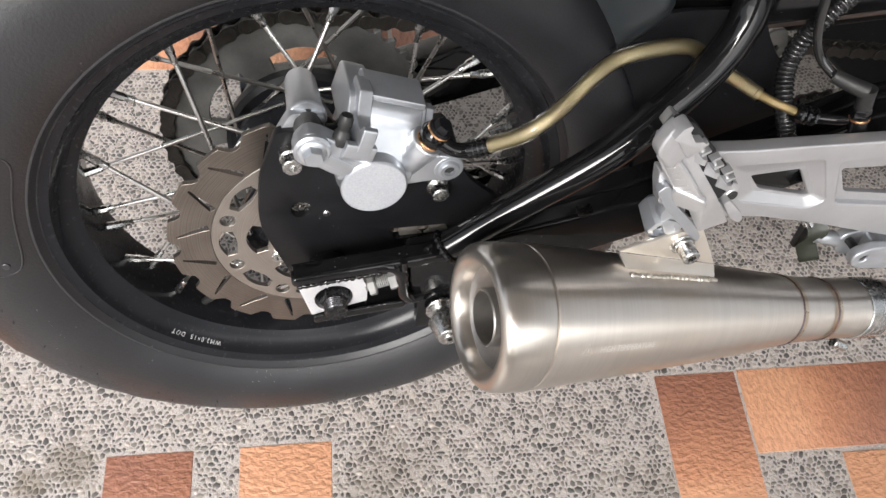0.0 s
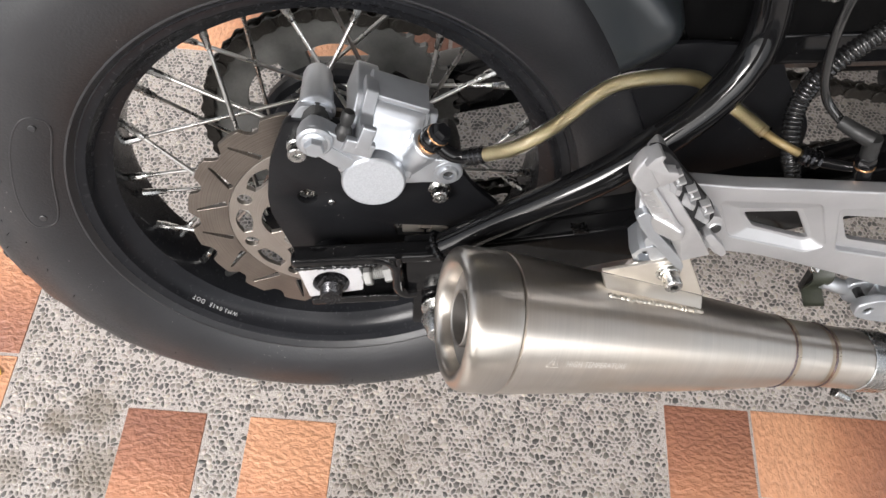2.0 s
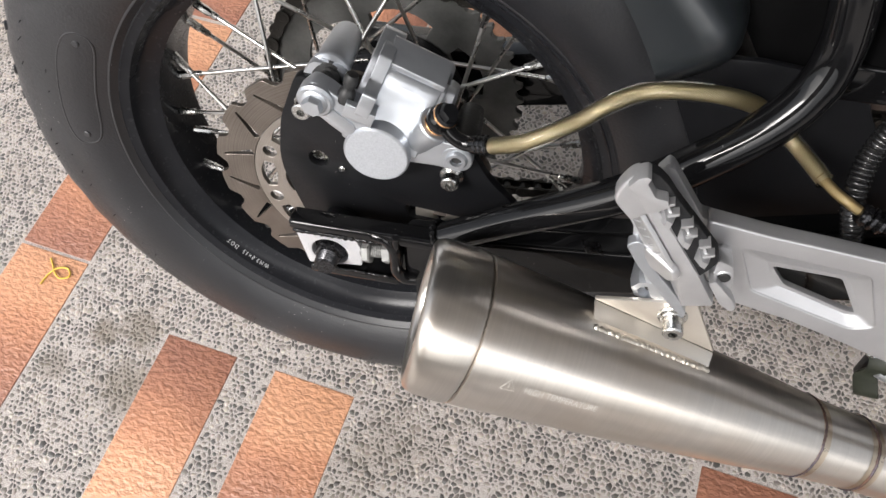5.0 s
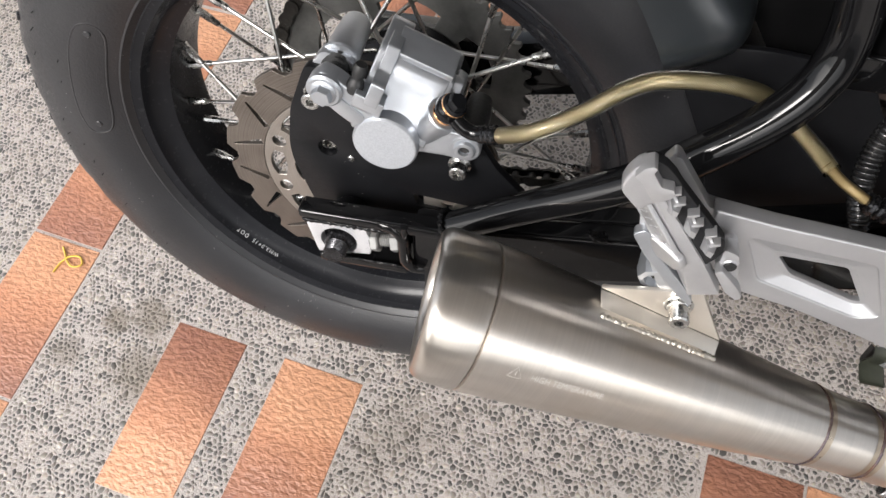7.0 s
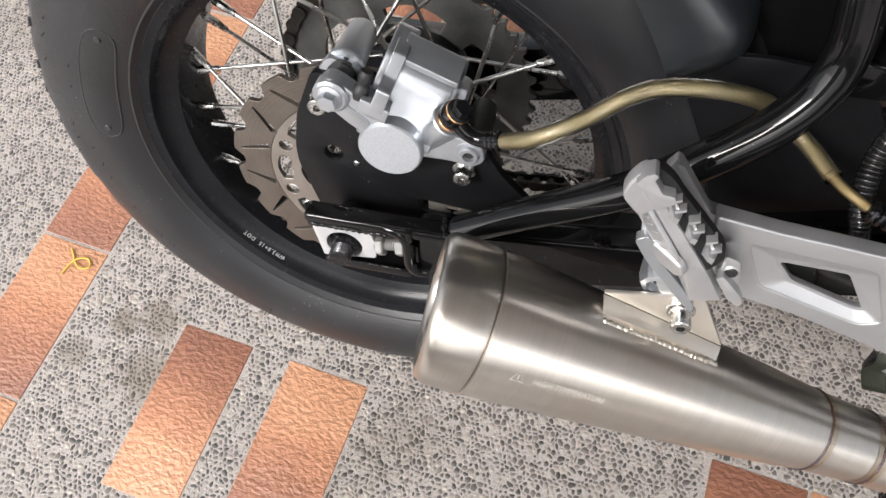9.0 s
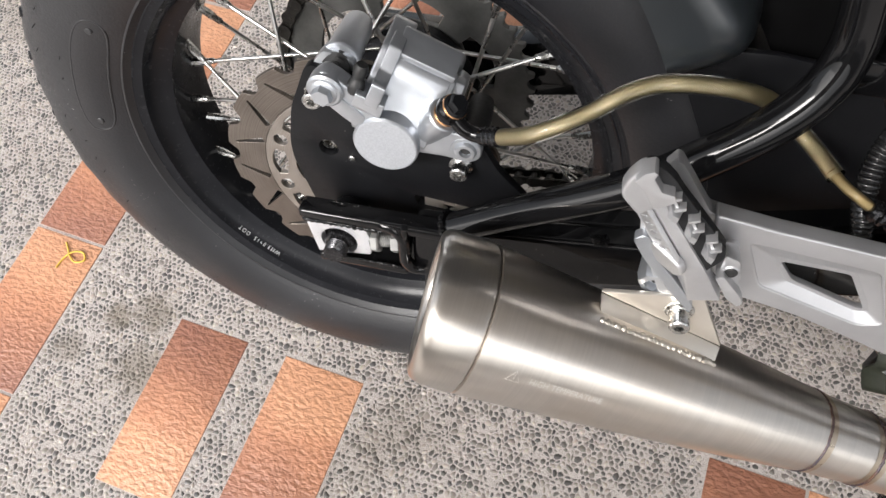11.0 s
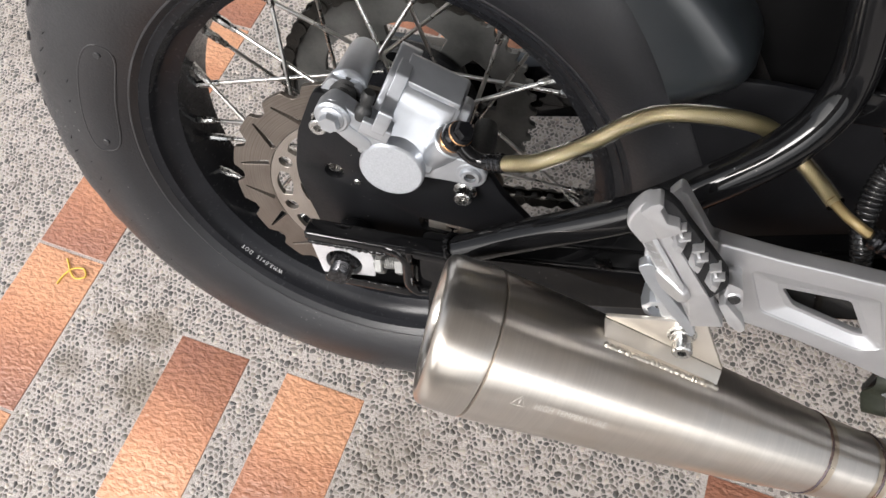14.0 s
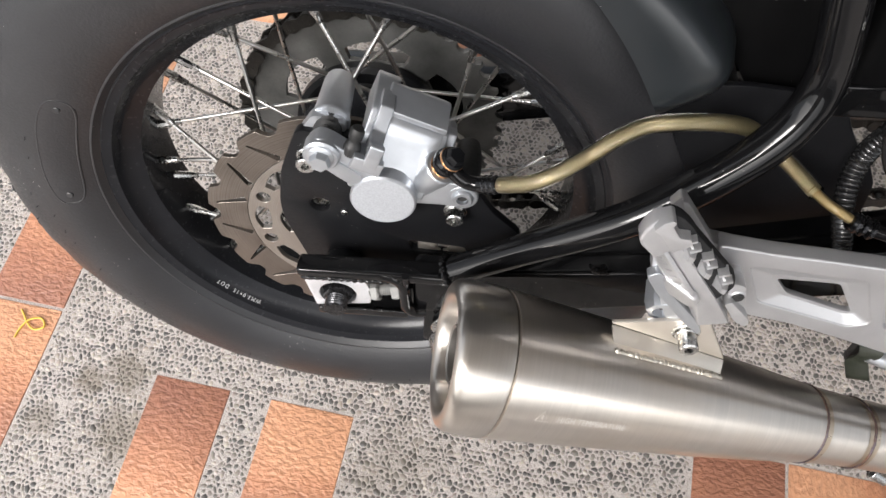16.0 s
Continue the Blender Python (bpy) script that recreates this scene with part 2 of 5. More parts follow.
def terrazzo_material():
    """Washed-aggregate floor: grey cement with fine stone chips, stained in patches."""
    m, n, l, b = nodes_of("washed_aggregate")
    tc = n.new("ShaderNodeTexCoord")
    v = n.new("ShaderNodeTexVoronoi")
    v.inputs["Scale"].default_value = 520
    edge = n.new("ShaderNodeTexVoronoi")
    edge.feature, edge.inputs["Scale"].default_value = "DISTANCE_TO_EDGE", 520
    stain, grit = n.new("ShaderNodeTexNoise"), n.new("ShaderNodeTexNoise")
    stain.inputs["Scale"].default_value, stain.inputs["Detail"].default_value = 5.0, 8
    grit.inputs["Scale"].default_value, grit.inputs["Detail"].default_value = 700, 4
    for t in (v, edge, stain, grit):
        l.new(tc.outputs["Object"], t.inputs["Vector"])
    chips = n.new("ShaderNodeValToRGB")
    chips.color_ramp.interpolation = "CONSTANT"
    stops = ((0.0, (0.39, 0.353, 0.328)), (0.30, (0.43, 0.390, 0.363)), (0.52, (0.35, 0.316, 0.293)), (0.68, (0.31, 0.279, 0.258)), (0.80, (0.46, 0.418, 0.390)), (0.93, (0.25, 0.225, 0.207)))
    while len(chips.color_ramp.elements) < len(stops):
        chips.color_ramp.elements.new(0.5)
    for e, (at, c) in zip(chips.color_ramp.elements, stops):
        e.position, e.color = at, (*c, 1)
    sep = n.new("ShaderNodeSeparateColor")
    l.new(v.outputs["Color"], sep.inputs[0])
    l.new(sep.outputs[0], chips.inputs[0])
    cut = n.new("ShaderNodeMapRange")
    cut.inputs["From Min"].default_value, cut.inputs["From Max"].default_value = 0.03, 0.10
    l.new(edge.outputs["Distance"], cut.inputs["Value"])
    cem = n.new("ShaderNodeMix")
    cem.data_type = "RGBA"
    cem.inputs["A"].default_value = (0.42, 0.382, 0.355, 1)
    l.new(cut.outputs[0], cem.inputs["Factor"])
    l.new(chips.outputs[0], cem.inputs["B"])
    total = stains(n, l, tc, stain)
    mix = n.new("ShaderNodeMix")
    mix.data_type = "RGBA"
    mix.inputs["B"].default_value = (0.17, 0.142, 0.105, 1)
    l.new(total, mix.inputs["Factor"])
    l.new(cem.outputs["Result"], mix.inputs["A"])
    l.new(mix.outputs["Result"], b.inputs["Base Color"])
    b.inputs["Roughness"].default_value = 0.34
    b.inputs["Specular IOR Level"].default_value = 0.6
    add = n.new("ShaderNodeMath")
    add.operation = "ADD"
    l.new(cut.outputs[0], add.inputs[0])
    l.new(grit.outputs["Fac"], add.inputs[1])
    bp = n.new("ShaderNodeBump")
    bp.inputs["Strength"].default_value, bp.inputs["Distance"].default_value = 0.5, 0.0007
    l.new(add.outputs[0], bp.inputs["Height"])
    l.new(bp.outputs[0], b.inputs["Normal"])
    return m


def pebble_material():
    m, n, l, b = nodes_of("dark_pebble")
    geo = n.new("ShaderNodeNewGeometry")
    ramp = n.new("ShaderNodeValToRGB")
    stops = ((0.0, (0.075, 0.072, 0.068)), (0.30, (0.120, 0.112, 0.104)), (0.58, (0.20, 0.180, 0.161)), (0.82, (0.34, 0.300, 0.262)), (1.0, (0.52, 0.460, 0.400)))
    while len(ramp.color_ramp.elements) < len(stops):
        ramp.color_ramp.elements.new(0.5)
    for e, (at, c) in zip(ramp.color_ramp.elements, stops):
        e.position, e.color = at, (*c, 1)
    l.new(geo.outputs["Random Per Island"], ramp.inputs[0])
    tc, no = n.new("ShaderNodeTexCoord"), n.new("ShaderNodeTexNoise")
    no.inputs["Scale"].default_value = 500
    l.new(tc.outputs["Object"], no.inputs["Vector"])
    mix = n.new("ShaderNodeMix")
    mix.data_type, mix.blend_type = "RGBA", "MULTIPLY"
    mix.inputs["Factor"].default_value = 0.35
    l.new(ramp.outputs[0], mix.inputs["A"])
    l.new(no.outputs["Color"], mix.inputs["B"])
    stain = n.new("ShaderNodeTexNoise")
    stain.inputs["Scale"].default_value, stain.inputs["Detail"].default_value = 5.0, 8
    l.new(tc.outputs["Object"], stain.inputs["Vector"])
    dirty = n.new("ShaderNodeMix")
    dirty.data_type = "RGBA"
    dirty.inputs["B"].default_value = (0.10, 0.080, 0.056, 1)
    l.new(stains(n, l, tc, stain), dirty.inputs["Factor"])
    l.new(mix.outputs["Result"], dirty.inputs["A"])
    l.new(dirty.outputs["Result"], b.inputs["Base Color"])
    b.inputs["Roughness"].default_value = 0.30
    b.inputs["Specular IOR Level"].default_value = 0.6
    return m


def tile_material():
    """Flamed quarry tile: brown at one end, orange at the other, with a hammered glaze."""
    m, n, l, b = nodes_of("flamed_terracotta")
    tc, oi = n.new("ShaderNodeTexCoord"), n.new("ShaderNodeObjectInfo")
    sep = n.new("ShaderNodeSeparateXYZ")
    l.new(tc.outputs["Object"], sep.inputs[0])
    shift = n.new("ShaderNodeVectorMath")
    shift.operation = "ADD"
    l.new(tc.outputs["Object"], shift.inputs[0])
    l.new(oi.outputs["Location"], shift.inputs[1])
    cloud, hammer, grain = (n.new("ShaderNodeTexNoise") for _ in range(3))
    cloud.inputs["Scale"].default_value, cloud.inputs["Detail"].default_value = 22, 6
    hammer.inputs["Scale"].default_value, hammer.inputs["Detail"].default_value, hammer.inputs["Distortion"].default_value = 165, 2.6, 0.25
    grain.inputs["Scale"].default_value = 600
    stretch = n.new("ShaderNodeMapping")
    stretch.inputs["Scale"].default_value = (0.85, 1.25, 1)
    l.new(shift.outputs[0], stretch.inputs["Vector"])
    for t in (cloud, grain):
        l.new(shift.outputs[0], t.inputs["Vector"])
    l.new(stretch.outputs[0], hammer.inputs["Vector"])
    grad = n.new("ShaderNodeMapRange")
    grad.inputs["From Min"].default_value, grad.inputs["From Max"].default_value = -0.085, 0.075
    l.new(sep.outputs["Y"], grad.inputs["Value"])
    add = n.new("ShaderNodeMath")
    add.operation, add.inputs[1].default_value = "MULTIPLY_ADD", 0.45
    l.new(cloud.outputs["Fac"], add.inputs[0])
    l.new(grad.outputs[0], add.inputs[2])
    ramp = n.new("ShaderNodeValToRGB")
    stops = ((0.10, (0.245, 0.108, 0.072)), (0.50, (0.35, 0.158, 0.095)), (0.85, (0.49, 0.232, 0.130)), (1.0, (0.58, 0.300, 0.172)))
    while len(ramp.color_ramp.elements) < len(stops):
        ramp.color_ramp.elements.new(0.5)
    for e, (at, c) in zip(ramp.color_ramp.elements, stops):
        e.position, e.color = at, (*c, 1)
    l.new(add.outputs[0], ramp.inputs[0])
    pits = n.new("ShaderNodeMapRange")
    pits.inputs["From Min"].default_value, pits.inputs["From Max"].default_value = 0.35, 0.6
    pits.inputs["To Min"].default_value = 0.82
    l.new(hammer.outputs["Fac"], pits.inputs["Value"])
    mul = n.new("ShaderNodeMix")
    mul.data_type, mul.blend_type = "RGBA", "MULTIPLY"
    mul.inputs["Factor"].default_value = 1
    l.new(ramp.outputs[0], mul.inputs["A"])
    l.new(pits.outputs[0], mul.inputs["B"])
    l.new(mul.outputs["Result"], b.inputs["Base Color"])
    b.inputs["Roughness"].default_value = 0.38
    b.inputs["Specular IOR Level"].default_value = 0.5
    bp = n.new("ShaderNodeBump")
    bp.inputs["Strength"].default_value, bp.inputs["Distance"].default_value = 1.0, 0.0027
    l.new(hammer.outputs["Fac"], bp.inputs["Height"])
    l.new(bp.outputs[0], b.inputs["Normal"])
    return m


def turned_steel(name, c1, c2, rough):
    """Ground steel with fine turning marks round the wheel's axis."""
    m, n, l, b = nodes_of(name)
    tc, flat, far = n.new("ShaderNodeTexCoord"), n.new("ShaderNodeVectorMath"), n.new("ShaderNodeVectorMath")
    flat.operation, far.operation = "MULTIPLY", "LENGTH"
    flat.inputs[1].default_value = (1, 0, 1)
    l.new(tc.outputs["Object"], flat.inputs[0])
    l.new(flat.outputs[0], far.inputs[0])
    marks, cloud = n.new("ShaderNodeTexNoise"), n.new("ShaderNodeTexNoise")
    marks.noise_dimensions = "1D"
    marks.inputs["Scale"].default_value, marks.inputs["Detail"].default_value = 1300, 3
    cloud.inputs["Scale"].default_value, cloud.inputs["Detail"].default_value = 45, 5
    l.new(far.outputs["Value"], marks.inputs["W"])
    l.new(tc.outputs["Object"], cloud.inputs["Vector"])
    add = n.new("ShaderNodeMath")
    add.operation, add.inputs[1].default_value = "MULTIPLY_ADD", 0.6
    l.new(cloud.outputs["Fac"], add.inputs[0])
    l.new(marks.outputs["Fac"], add.inputs[2])
    ramp = n.new("ShaderNodeMapRange")
    ramp.inputs["From Min"].default_value, ramp.inputs["From Max"].default_value = 0.55, 1.05
    l.new(add.outputs[0], ramp.inputs["Value"])
    mix = n.new("ShaderNodeMix")
    mix.data_type = "RGBA"
    mix.inputs["A"].default_value, mix.inputs["B"].default_value = (*c1, 1), (*c2, 1)
    l.new(ramp.outputs[0], mix.inputs["Factor"])
    l.new(mix.outputs["Result"], b.inputs["Base Color"])
    b.inputs["Metallic"].default_value, b.inputs["Roughness"].default_value = 0.9, rough
    bp = n.new("ShaderNodeBump")
    bp.inputs["Strength"].default_value, bp.inputs["Distance"].default_value = 0.25, 0.0001
    l.new(marks.outputs["Fac"], bp.inputs["Height"])
    l.new(bp.outputs[0], b.inputs["Normal"])
    return m


DISC = turned_steel("brown_steel_disc", (0.135, 0.116, 0.100), (0.235, 0.208, 0.184), 0.36)
CARRIER = turned_steel("ground_steel", (0.30, 0.27, 0.24), (0.39, 0.36, 0.33), 0.42)
HOSE = braid_material("braided_brass_hose", (0.40, 0.335, 0.20), (0.90, 0.82, 0.61), 2.7)
BARE = braid_material("bare_brass_braid", (0.13, 0.085, 0.03), (0.66, 0.53, 0.27), 2.2)
FLOOR, PEBBLE, TILE = terrazzo_material(), pebble_material(), tile_material()


# ---- mesh helpers ----
def crisp(bm, offset, segments=2, limit=35):
    """Rounds the sharp edges."""
    edges = [e for e in bm.edges if len(e.link_faces) == 2 and e.calc_face_angle(0) > radians(limit)]
    bmesh.ops.bevel(bm, geom=edges, offset=offset, segments=segments, profile=0.6, affect="EDGES", clamp_overlap=True)
    return bm


def finish(name, bm, material, smooth=38):
    bmesh.ops.recalc_face_normals(bm, faces=bm.faces)
    me = bpy.data.meshes.new(name)
    bm.to_mesh(me)
    bm.free()
    me.materials.append(material)
    me.polygons.foreach_set("use_smooth", [True] * len(me.polygons))
    me.set_sharp_from_angle(angle=radians(smooth))
    return me


HUB_HEIGHT = 0.300


def part(name, bm, material, parent, label="", m=None):
    """One mesh object under a thing or under a part. Places are given from the wheel's centre: x ahead, y to the bike's left, z up."""
    ob = new(name, bm if isinstance(bm, bpy.types.Mesh) else finish(name, bm, material))
    ob.parent = parent
    base = pose(0, 0, HUB_HEIGHT) if parent is bike else Matrix()
    ob.matrix_local = base @ (m or Matrix())
    return tagged(ob, label) if label else ob


def axis_frame(p, d):
    """A frame at p whose z runs along d."""
    return Matrix.Translation(p) @ Vector(d).to_track_quat("Z", "Y").to_matrix().to_4x4()


def lathe(profile, m=None, n=48, bm=None, closed=False):
    """Turns (radius, height) rows about z, then moves by m."""
    bm = bm or bmesh.new()
    m = m or Matrix()
    rings = []
    for r, h in profile:
        if r < 1e-6:
            rings.append([bm.verts.new(m @ Vector((0, 0, h)))] * n)
        else:
            rings.append([bm.verts.new(m @ Vector((r * math.cos(2 * math.pi * k / n), r * math.sin(2 * math.pi * k / n), h))) for k in range(n)])
    pairs = list(zip(rings, rings[1:])) + ([(rings[-1], rings[0])] if closed else [])
    for a, b in pairs:
        for k in range(n):
            q = [a[k], a[(k + 1) % n], b[(k + 1) % n], b[k]]
            q = [v for i, v in enumerate(q) if v not in q[:i]]
            if len(q) > 2:
                bm.faces.new(q)
    return bm


def cyl(p0, p1, r, n=24, bev=0.0006, bm=None, r2=None):
    """A capped cylinder or cone with small rounded rims."""
    p0, p1 = Vector(p0), Vector(p1)
    h, r2 = (p1 - p0).length, r if r2 is None else r2
    b = min(bev, r * 0.4, r2 * 0.4, h * 0.4)
    return lathe([(0, 0), (r - b, 0), (r, b), (r2, h - b), (r2 - b, h), (0, h)], axis_frame(p0, p1 - p0), n, bm)


def smooth_path(pts, steps=8):
    """Catmull-Rom through the points."""
    p = [Vector(q) for q in pts]
    p = [2 * p[0] - p[1]] + p + [2 * p[-1] - p[-2]]
    out = []
    for a, b, c, d in zip(p, p[1:], p[2:], p[3:]):
        for k in range(steps):
            t = k / steps
            out.append(0.5 * (2 * b + (c - a) * t + (2 * a - 5 * b + 4 * c - d) * t * t + (3 * b - a - 3 * c + d) * t ** 3))
    return out + [p[-2]]


def tube(pts, r, n=16, steps=8, bm=None, caps=True, uv=False, ribs=None):
    """Sweeps a circle along a smooth line. r: a radius, or a function of 0..1. ribs: (pitch, depth) of a corrugation."""
    bm = bm or bmesh.new()
    path = smooth_path(pts, steps) if steps > 1 else [Vector(q) for q in pts]
    if ribs:
        long, fine = [path[0]], []
        for a, b in zip(path, path[1:]):
            k = max(1, round((b - a).length / (ribs[0] / 6)))
            long += [a.lerp(b, (i + 1) / k) for i in range(k)]
        path = long
    dist = [0.0]
    for a, b in zip(path, path[1:]):
        dist.append(dist[-1] + (b - a).length)
    side = None
    rings = []
    for i, p in enumerate(path):
        d = (path[min(i + 1, len(path) - 1)] - path[max(i - 1, 0)]).normalized()
        side = (side - d * side.dot(d)).normalized() if side else d.orthogonal().normalized()
        up = d.cross(side)
        rad = r(dist[i] / dist[-1]) if callable(r) else r
        if ribs:
            rad += ribs[1] * (0.5 + 0.5 * math.cos(2 * math.pi * dist[i] / ribs[0])) ** 0.5
        rings.append([bm.verts.new(p + rad * (math.cos(2 * math.pi * k / n) * side + math.sin(2 * math.pi * k / n) * up)) for k in range(n)])
    layer = bm.loops.layers.uv.new("UVMap") if uv else None
    for i, (a, b) in enumerate(zip(rings, rings[1:])):
        for k in range(n):
            f = bm.faces.new((a[k], a[(k + 1) % n], b[(k + 1) % n], b[k]))
            if uv:
                for loop, (s, t) in zip(f.loops, ((i, k), (i, k + 1), (i + 1, k + 1), (i + 1, k))):
                    loop[layer].uv = (dist[s] / 0.012, t * 4 / n)
    if caps:
        bm.faces.new(rings[0][::-1])
        bm.faces.new(rings[-1])
    return bm


def box(lo, hi, bev=0.001, m=None, segments=2):
    bm = bmesh.new()
    bmesh.ops.create_cube(bm, size=1)
    lo, hi = Vector(lo), Vector(hi)
    for v in bm.verts:
        v.co = Vector(((lo + hi)[i] / 2 + v.co[i] * (hi - lo)[i] for i in range(3)))
    if bev:
        crisp(bm, bev, segments)
    if m:
        bm.transform(m)
    return bm


def join(*bms):
    out = bmesh.new()
    for b in bms:
        me = bpy.data.meshes.new("tmp")
        b.to_mesh(me)
        b.free()
        out.from_mesh(me)
        bpy.data.meshes.remove(me)
    return out


def prism(outline, y0, y1, holes=(), bev=0.001, m=None, segments=2):
    """A plate in the x-z plane between y0 and y1, with holes through it and rounded rims."""
    bm = bmesh.new()
    for loop in (outline, *holes):
        vs = [bm.verts.new((x, y0, z)) for x, z in loop]
        for a, b in zip(vs, vs[1:] + vs[:1]):
            bm.edges.new((a, b))
    bmesh.ops.triangle_fill(bm, use_beauty=True, use_dissolve=False, edges=bm.edges[:])
    bmesh.ops.dissolve_limit(bm, angle_limit=0.01, verts=bm.verts[:], edges=bm.edges[:])
    got = bmesh.ops.extrude_face_region(bm, geom=bm.faces[:])
    bmesh.ops.translate(bm, vec=(0, y1 - y0, 0), verts=[v for v in got["geom"] if isinstance(v, bmesh.types.BMVert)])
    bmesh.ops.recalc_face_normals(bm, faces=bm.faces)
    if bev:
        edges = [e for e in bm.edges if len(e.link_faces) == 2 and e.calc_face_angle(0) > radians(50) and abs(e.verts[0].co.y - e.verts[1].co.y) < 1e-6]
        bmesh.ops.bevel(bm, geom=edges, offset=bev, segments=segments, profile=0.6, affect="EDGES", clamp_overlap=True)
    if m:
        bm.transform(m)
    return bm


def rounded(pts, r=0.003, n=4):
    """Rounds the corners of an outline."""
    out = []
    for i, p in enumerate(pts):
        p, a, b = Vector(p), Vector(pts[i - 1]), Vector(pts[(i + 1) % len(pts)])
        da, db = a - p, b - p
        s = min(r, da.length * 0.45, db.length * 0.45)
        u, w = p + da.normalized() * s, p + db.normalized() * s
        for k in range(n + 1):
            t = k / n
            out.append(tuple((1 - t) ** 2 * u + 2 * t * (1 - t) * p + t * t * w))
    return out


def ring(cx, cz, r, n=20, start=0.0):
    return [(cx + r * math.cos(start + 2 * math.pi * k / n), cz + r * math.sin(start + 2 * math.pi * k / n)) for k in range(n)]


def socket_screw(p, d, r=0.0055, h=0.010, n=28):
    """A socket-head cap screw whose head ends at p + d * h, with its hexagon recess."""
    m = axis_frame(p, d)
    bm = lathe([(0, 0), (r, 0), (r, h - 0.0008), (r - 0.0008, h), (r * 0.62, h)], m, n)
    six = [bm.verts.new(m @ Vector((r * 0.5 * math.cos(k * math.pi / 3), r * 0.5 * math.sin(k * math.pi / 3), z))) for z in (h, h * 0.45) for k in range(6)]
    rim = [v for v in bm.verts if abs((m.inverted() @ v.co).z - h) < 1e-7 and abs((m.inverted() @ v.co).xy.length - r * 0.62) < 1e-6]
    rim.sort(key=lambda v: math.atan2((m.inverted() @ v.co).y, (m.inverted() @ v.co).x) % (2 * math.pi))
    for k, v in enumerate(rim):
        w = rim[(k + 1) % len(rim)]
        a, b = round(k * 6 / n) % 6, round((k + 1) * 6 / n) % 6
        q = [v, w, six[b], six[a]]
        q = [x for i, x in enumerate(q) if x not in q[:i]]
        bm.faces.new(q)
    for k in range(6):
        bm.faces.new((six[k], six[(k + 1) % 6], six[6 + (k + 1) % 6], six[6 + k]))
    bm.faces.new(six[6:])
    return bm


def hex_head(p, d, r=0.0075, h=0.006, flange=0.0):
    """A hexagon head with a chamfered top, and a washer flange if wanted."""
    m = axis_frame(p, d)
    bm = lathe([(0, 0), (r, 0), (r, h * 0.8), (r * 0.86, h), (0, h)], m, 6)
    if flange:
        lathe([(0, 0), (flange, 0), (flange, 0.0008), (r * 1.02, 0.002), (0, 0.002)], m, 28, bm)
    return bm


def threaded(p0, p1, r, pitch=0.0015, n=20):
    """A stud with rings of thread."""
    p0, p1 = Vector(p0), Vector(p1)
    h = (p1 - p0).length
    rows = [(0, 0), (r, 0)]
    for k in range(int(h / pitch)):
        rows += [(r, (k + 0.25) * pitch), (r * 0.88, (k + 0.75) * pitch)]
    return lathe(rows + [(r * 0.9, h), (0, h)], axis_frame(p0, p1 - p0), n)


def lettering(text, size, spacing=1.0):
    """Flat mesh of a text in the x-y plane, starting at the origin."""
    c = bpy.data.curves.new("letters", "FONT")
    c.body, c.size, c.resolution_u, c.space_character = text, size, 3, spacing
    ob = bpy.data.objects.new("letters", c)
    scene.collection.objects.link(ob)
    bpy.context.view_layer.update()
    me = bpy.data.meshes.new_from_object(ob.evaluated_get(bpy.context.evaluated_depsgraph_get()))
    bpy.data.objects.remove(ob)
    bm = bmesh.new()
    bm.from_mesh(me)
    return bm

# ---- the motorcycle, leaning on its side stand ----
bike = new("motorcycle")
bike.matrix_world = pose(0.2462, 0.1494, 0.3012, -13.1, 0, 7.67) @ pose(0, 0, -HUB_HEIGHT)
tagged(bike, "black motorcycle with spoked wheel and stainless exhaust, leaning on floor", "motorcycle")
ACROSS = pose(0, 0, 0, 90)  # turns a lathe's z to the bike's right side


def rear_tyre():
    rows = [(0.1985, 0.0440), (0.2040, 0.0508), (0.2052, 0.0526), (0.2060, 0.0528), (0.2068, 0.0526), (0.2180, 0.0610), (0.2340, 0.0655), (0.2480, 0.0660), (0.2620, 0.0630), (0.2735, 0.0575), (0.2800, 0.0530),
            (0.2815, 0.0515), (0.2885, 0.0440), (0.2955, 0.0330), (0.3010, 0.0190), (0.3035, 0.0070)]
    rows = rows + [(r, -y) for r, y in rows[::-1]]
    bm = lathe(rows, ACROSS, 160)
    for v in bm.verts:  # shallow steps of the shoulder tread
        r = math.hypot(v.co.x, v.co.z)
        if 0.274 < r < 0.299:
            k = round(math.atan2(v.co.z, v.co.x) / (2 * math.pi) * 160)
            s = 1 + (0.0030 if k % 4 < 2 else -0.0018)
            v.co.x, v.co.z = v.co.x * s, v.co.z * s
    return bm


tyre = part("tyre", rear_tyre(), RUBBER, bike, "wide black rubber tyre")


# oval moulded loop on the sidewall, with two round marks
loop = []
for k in range(97):
    s = 2 * math.pi * k / 96
    aa = radians(163 + 14.5 * math.copysign(abs(math.cos(s)) ** 0.45, math.cos(s)))
    rr = 0.2265 + 0.0125 * math.copysign(abs(math.sin(s)) ** 0.7, math.sin(s))
    yy = -float(np.interp(rr, (0.209, 0.218, 0.234, 0.248), (0.0540, 0.0602, 0.0647, 0.0652)))
    loop.append((rr * math.cos(aa), yy, rr * math.sin(aa)))
part("moulded_line", tube(loop, 0.0011, 10, 1), RUBBER, tyre)
for aa, rr, yy in ((151, 0.2275, 0.0632), (175, 0.2265, 0.0630)):
    at = Vector((rr * math.cos(radians(aa)), -yy, rr * math.sin(radians(aa))))
    part("moulded_disc", cyl(at + Vector((0, 0.001, 0)), at - Vector((0, 0.0012, 0)), 0.0030, 20), RUBBER, tyre)
knob_mesh = finish("tread_knob", box((-0.0030, -0.0026, -0.0028), (0.0030, 0.0026, 0.0028), 0.0012), RUBBER)
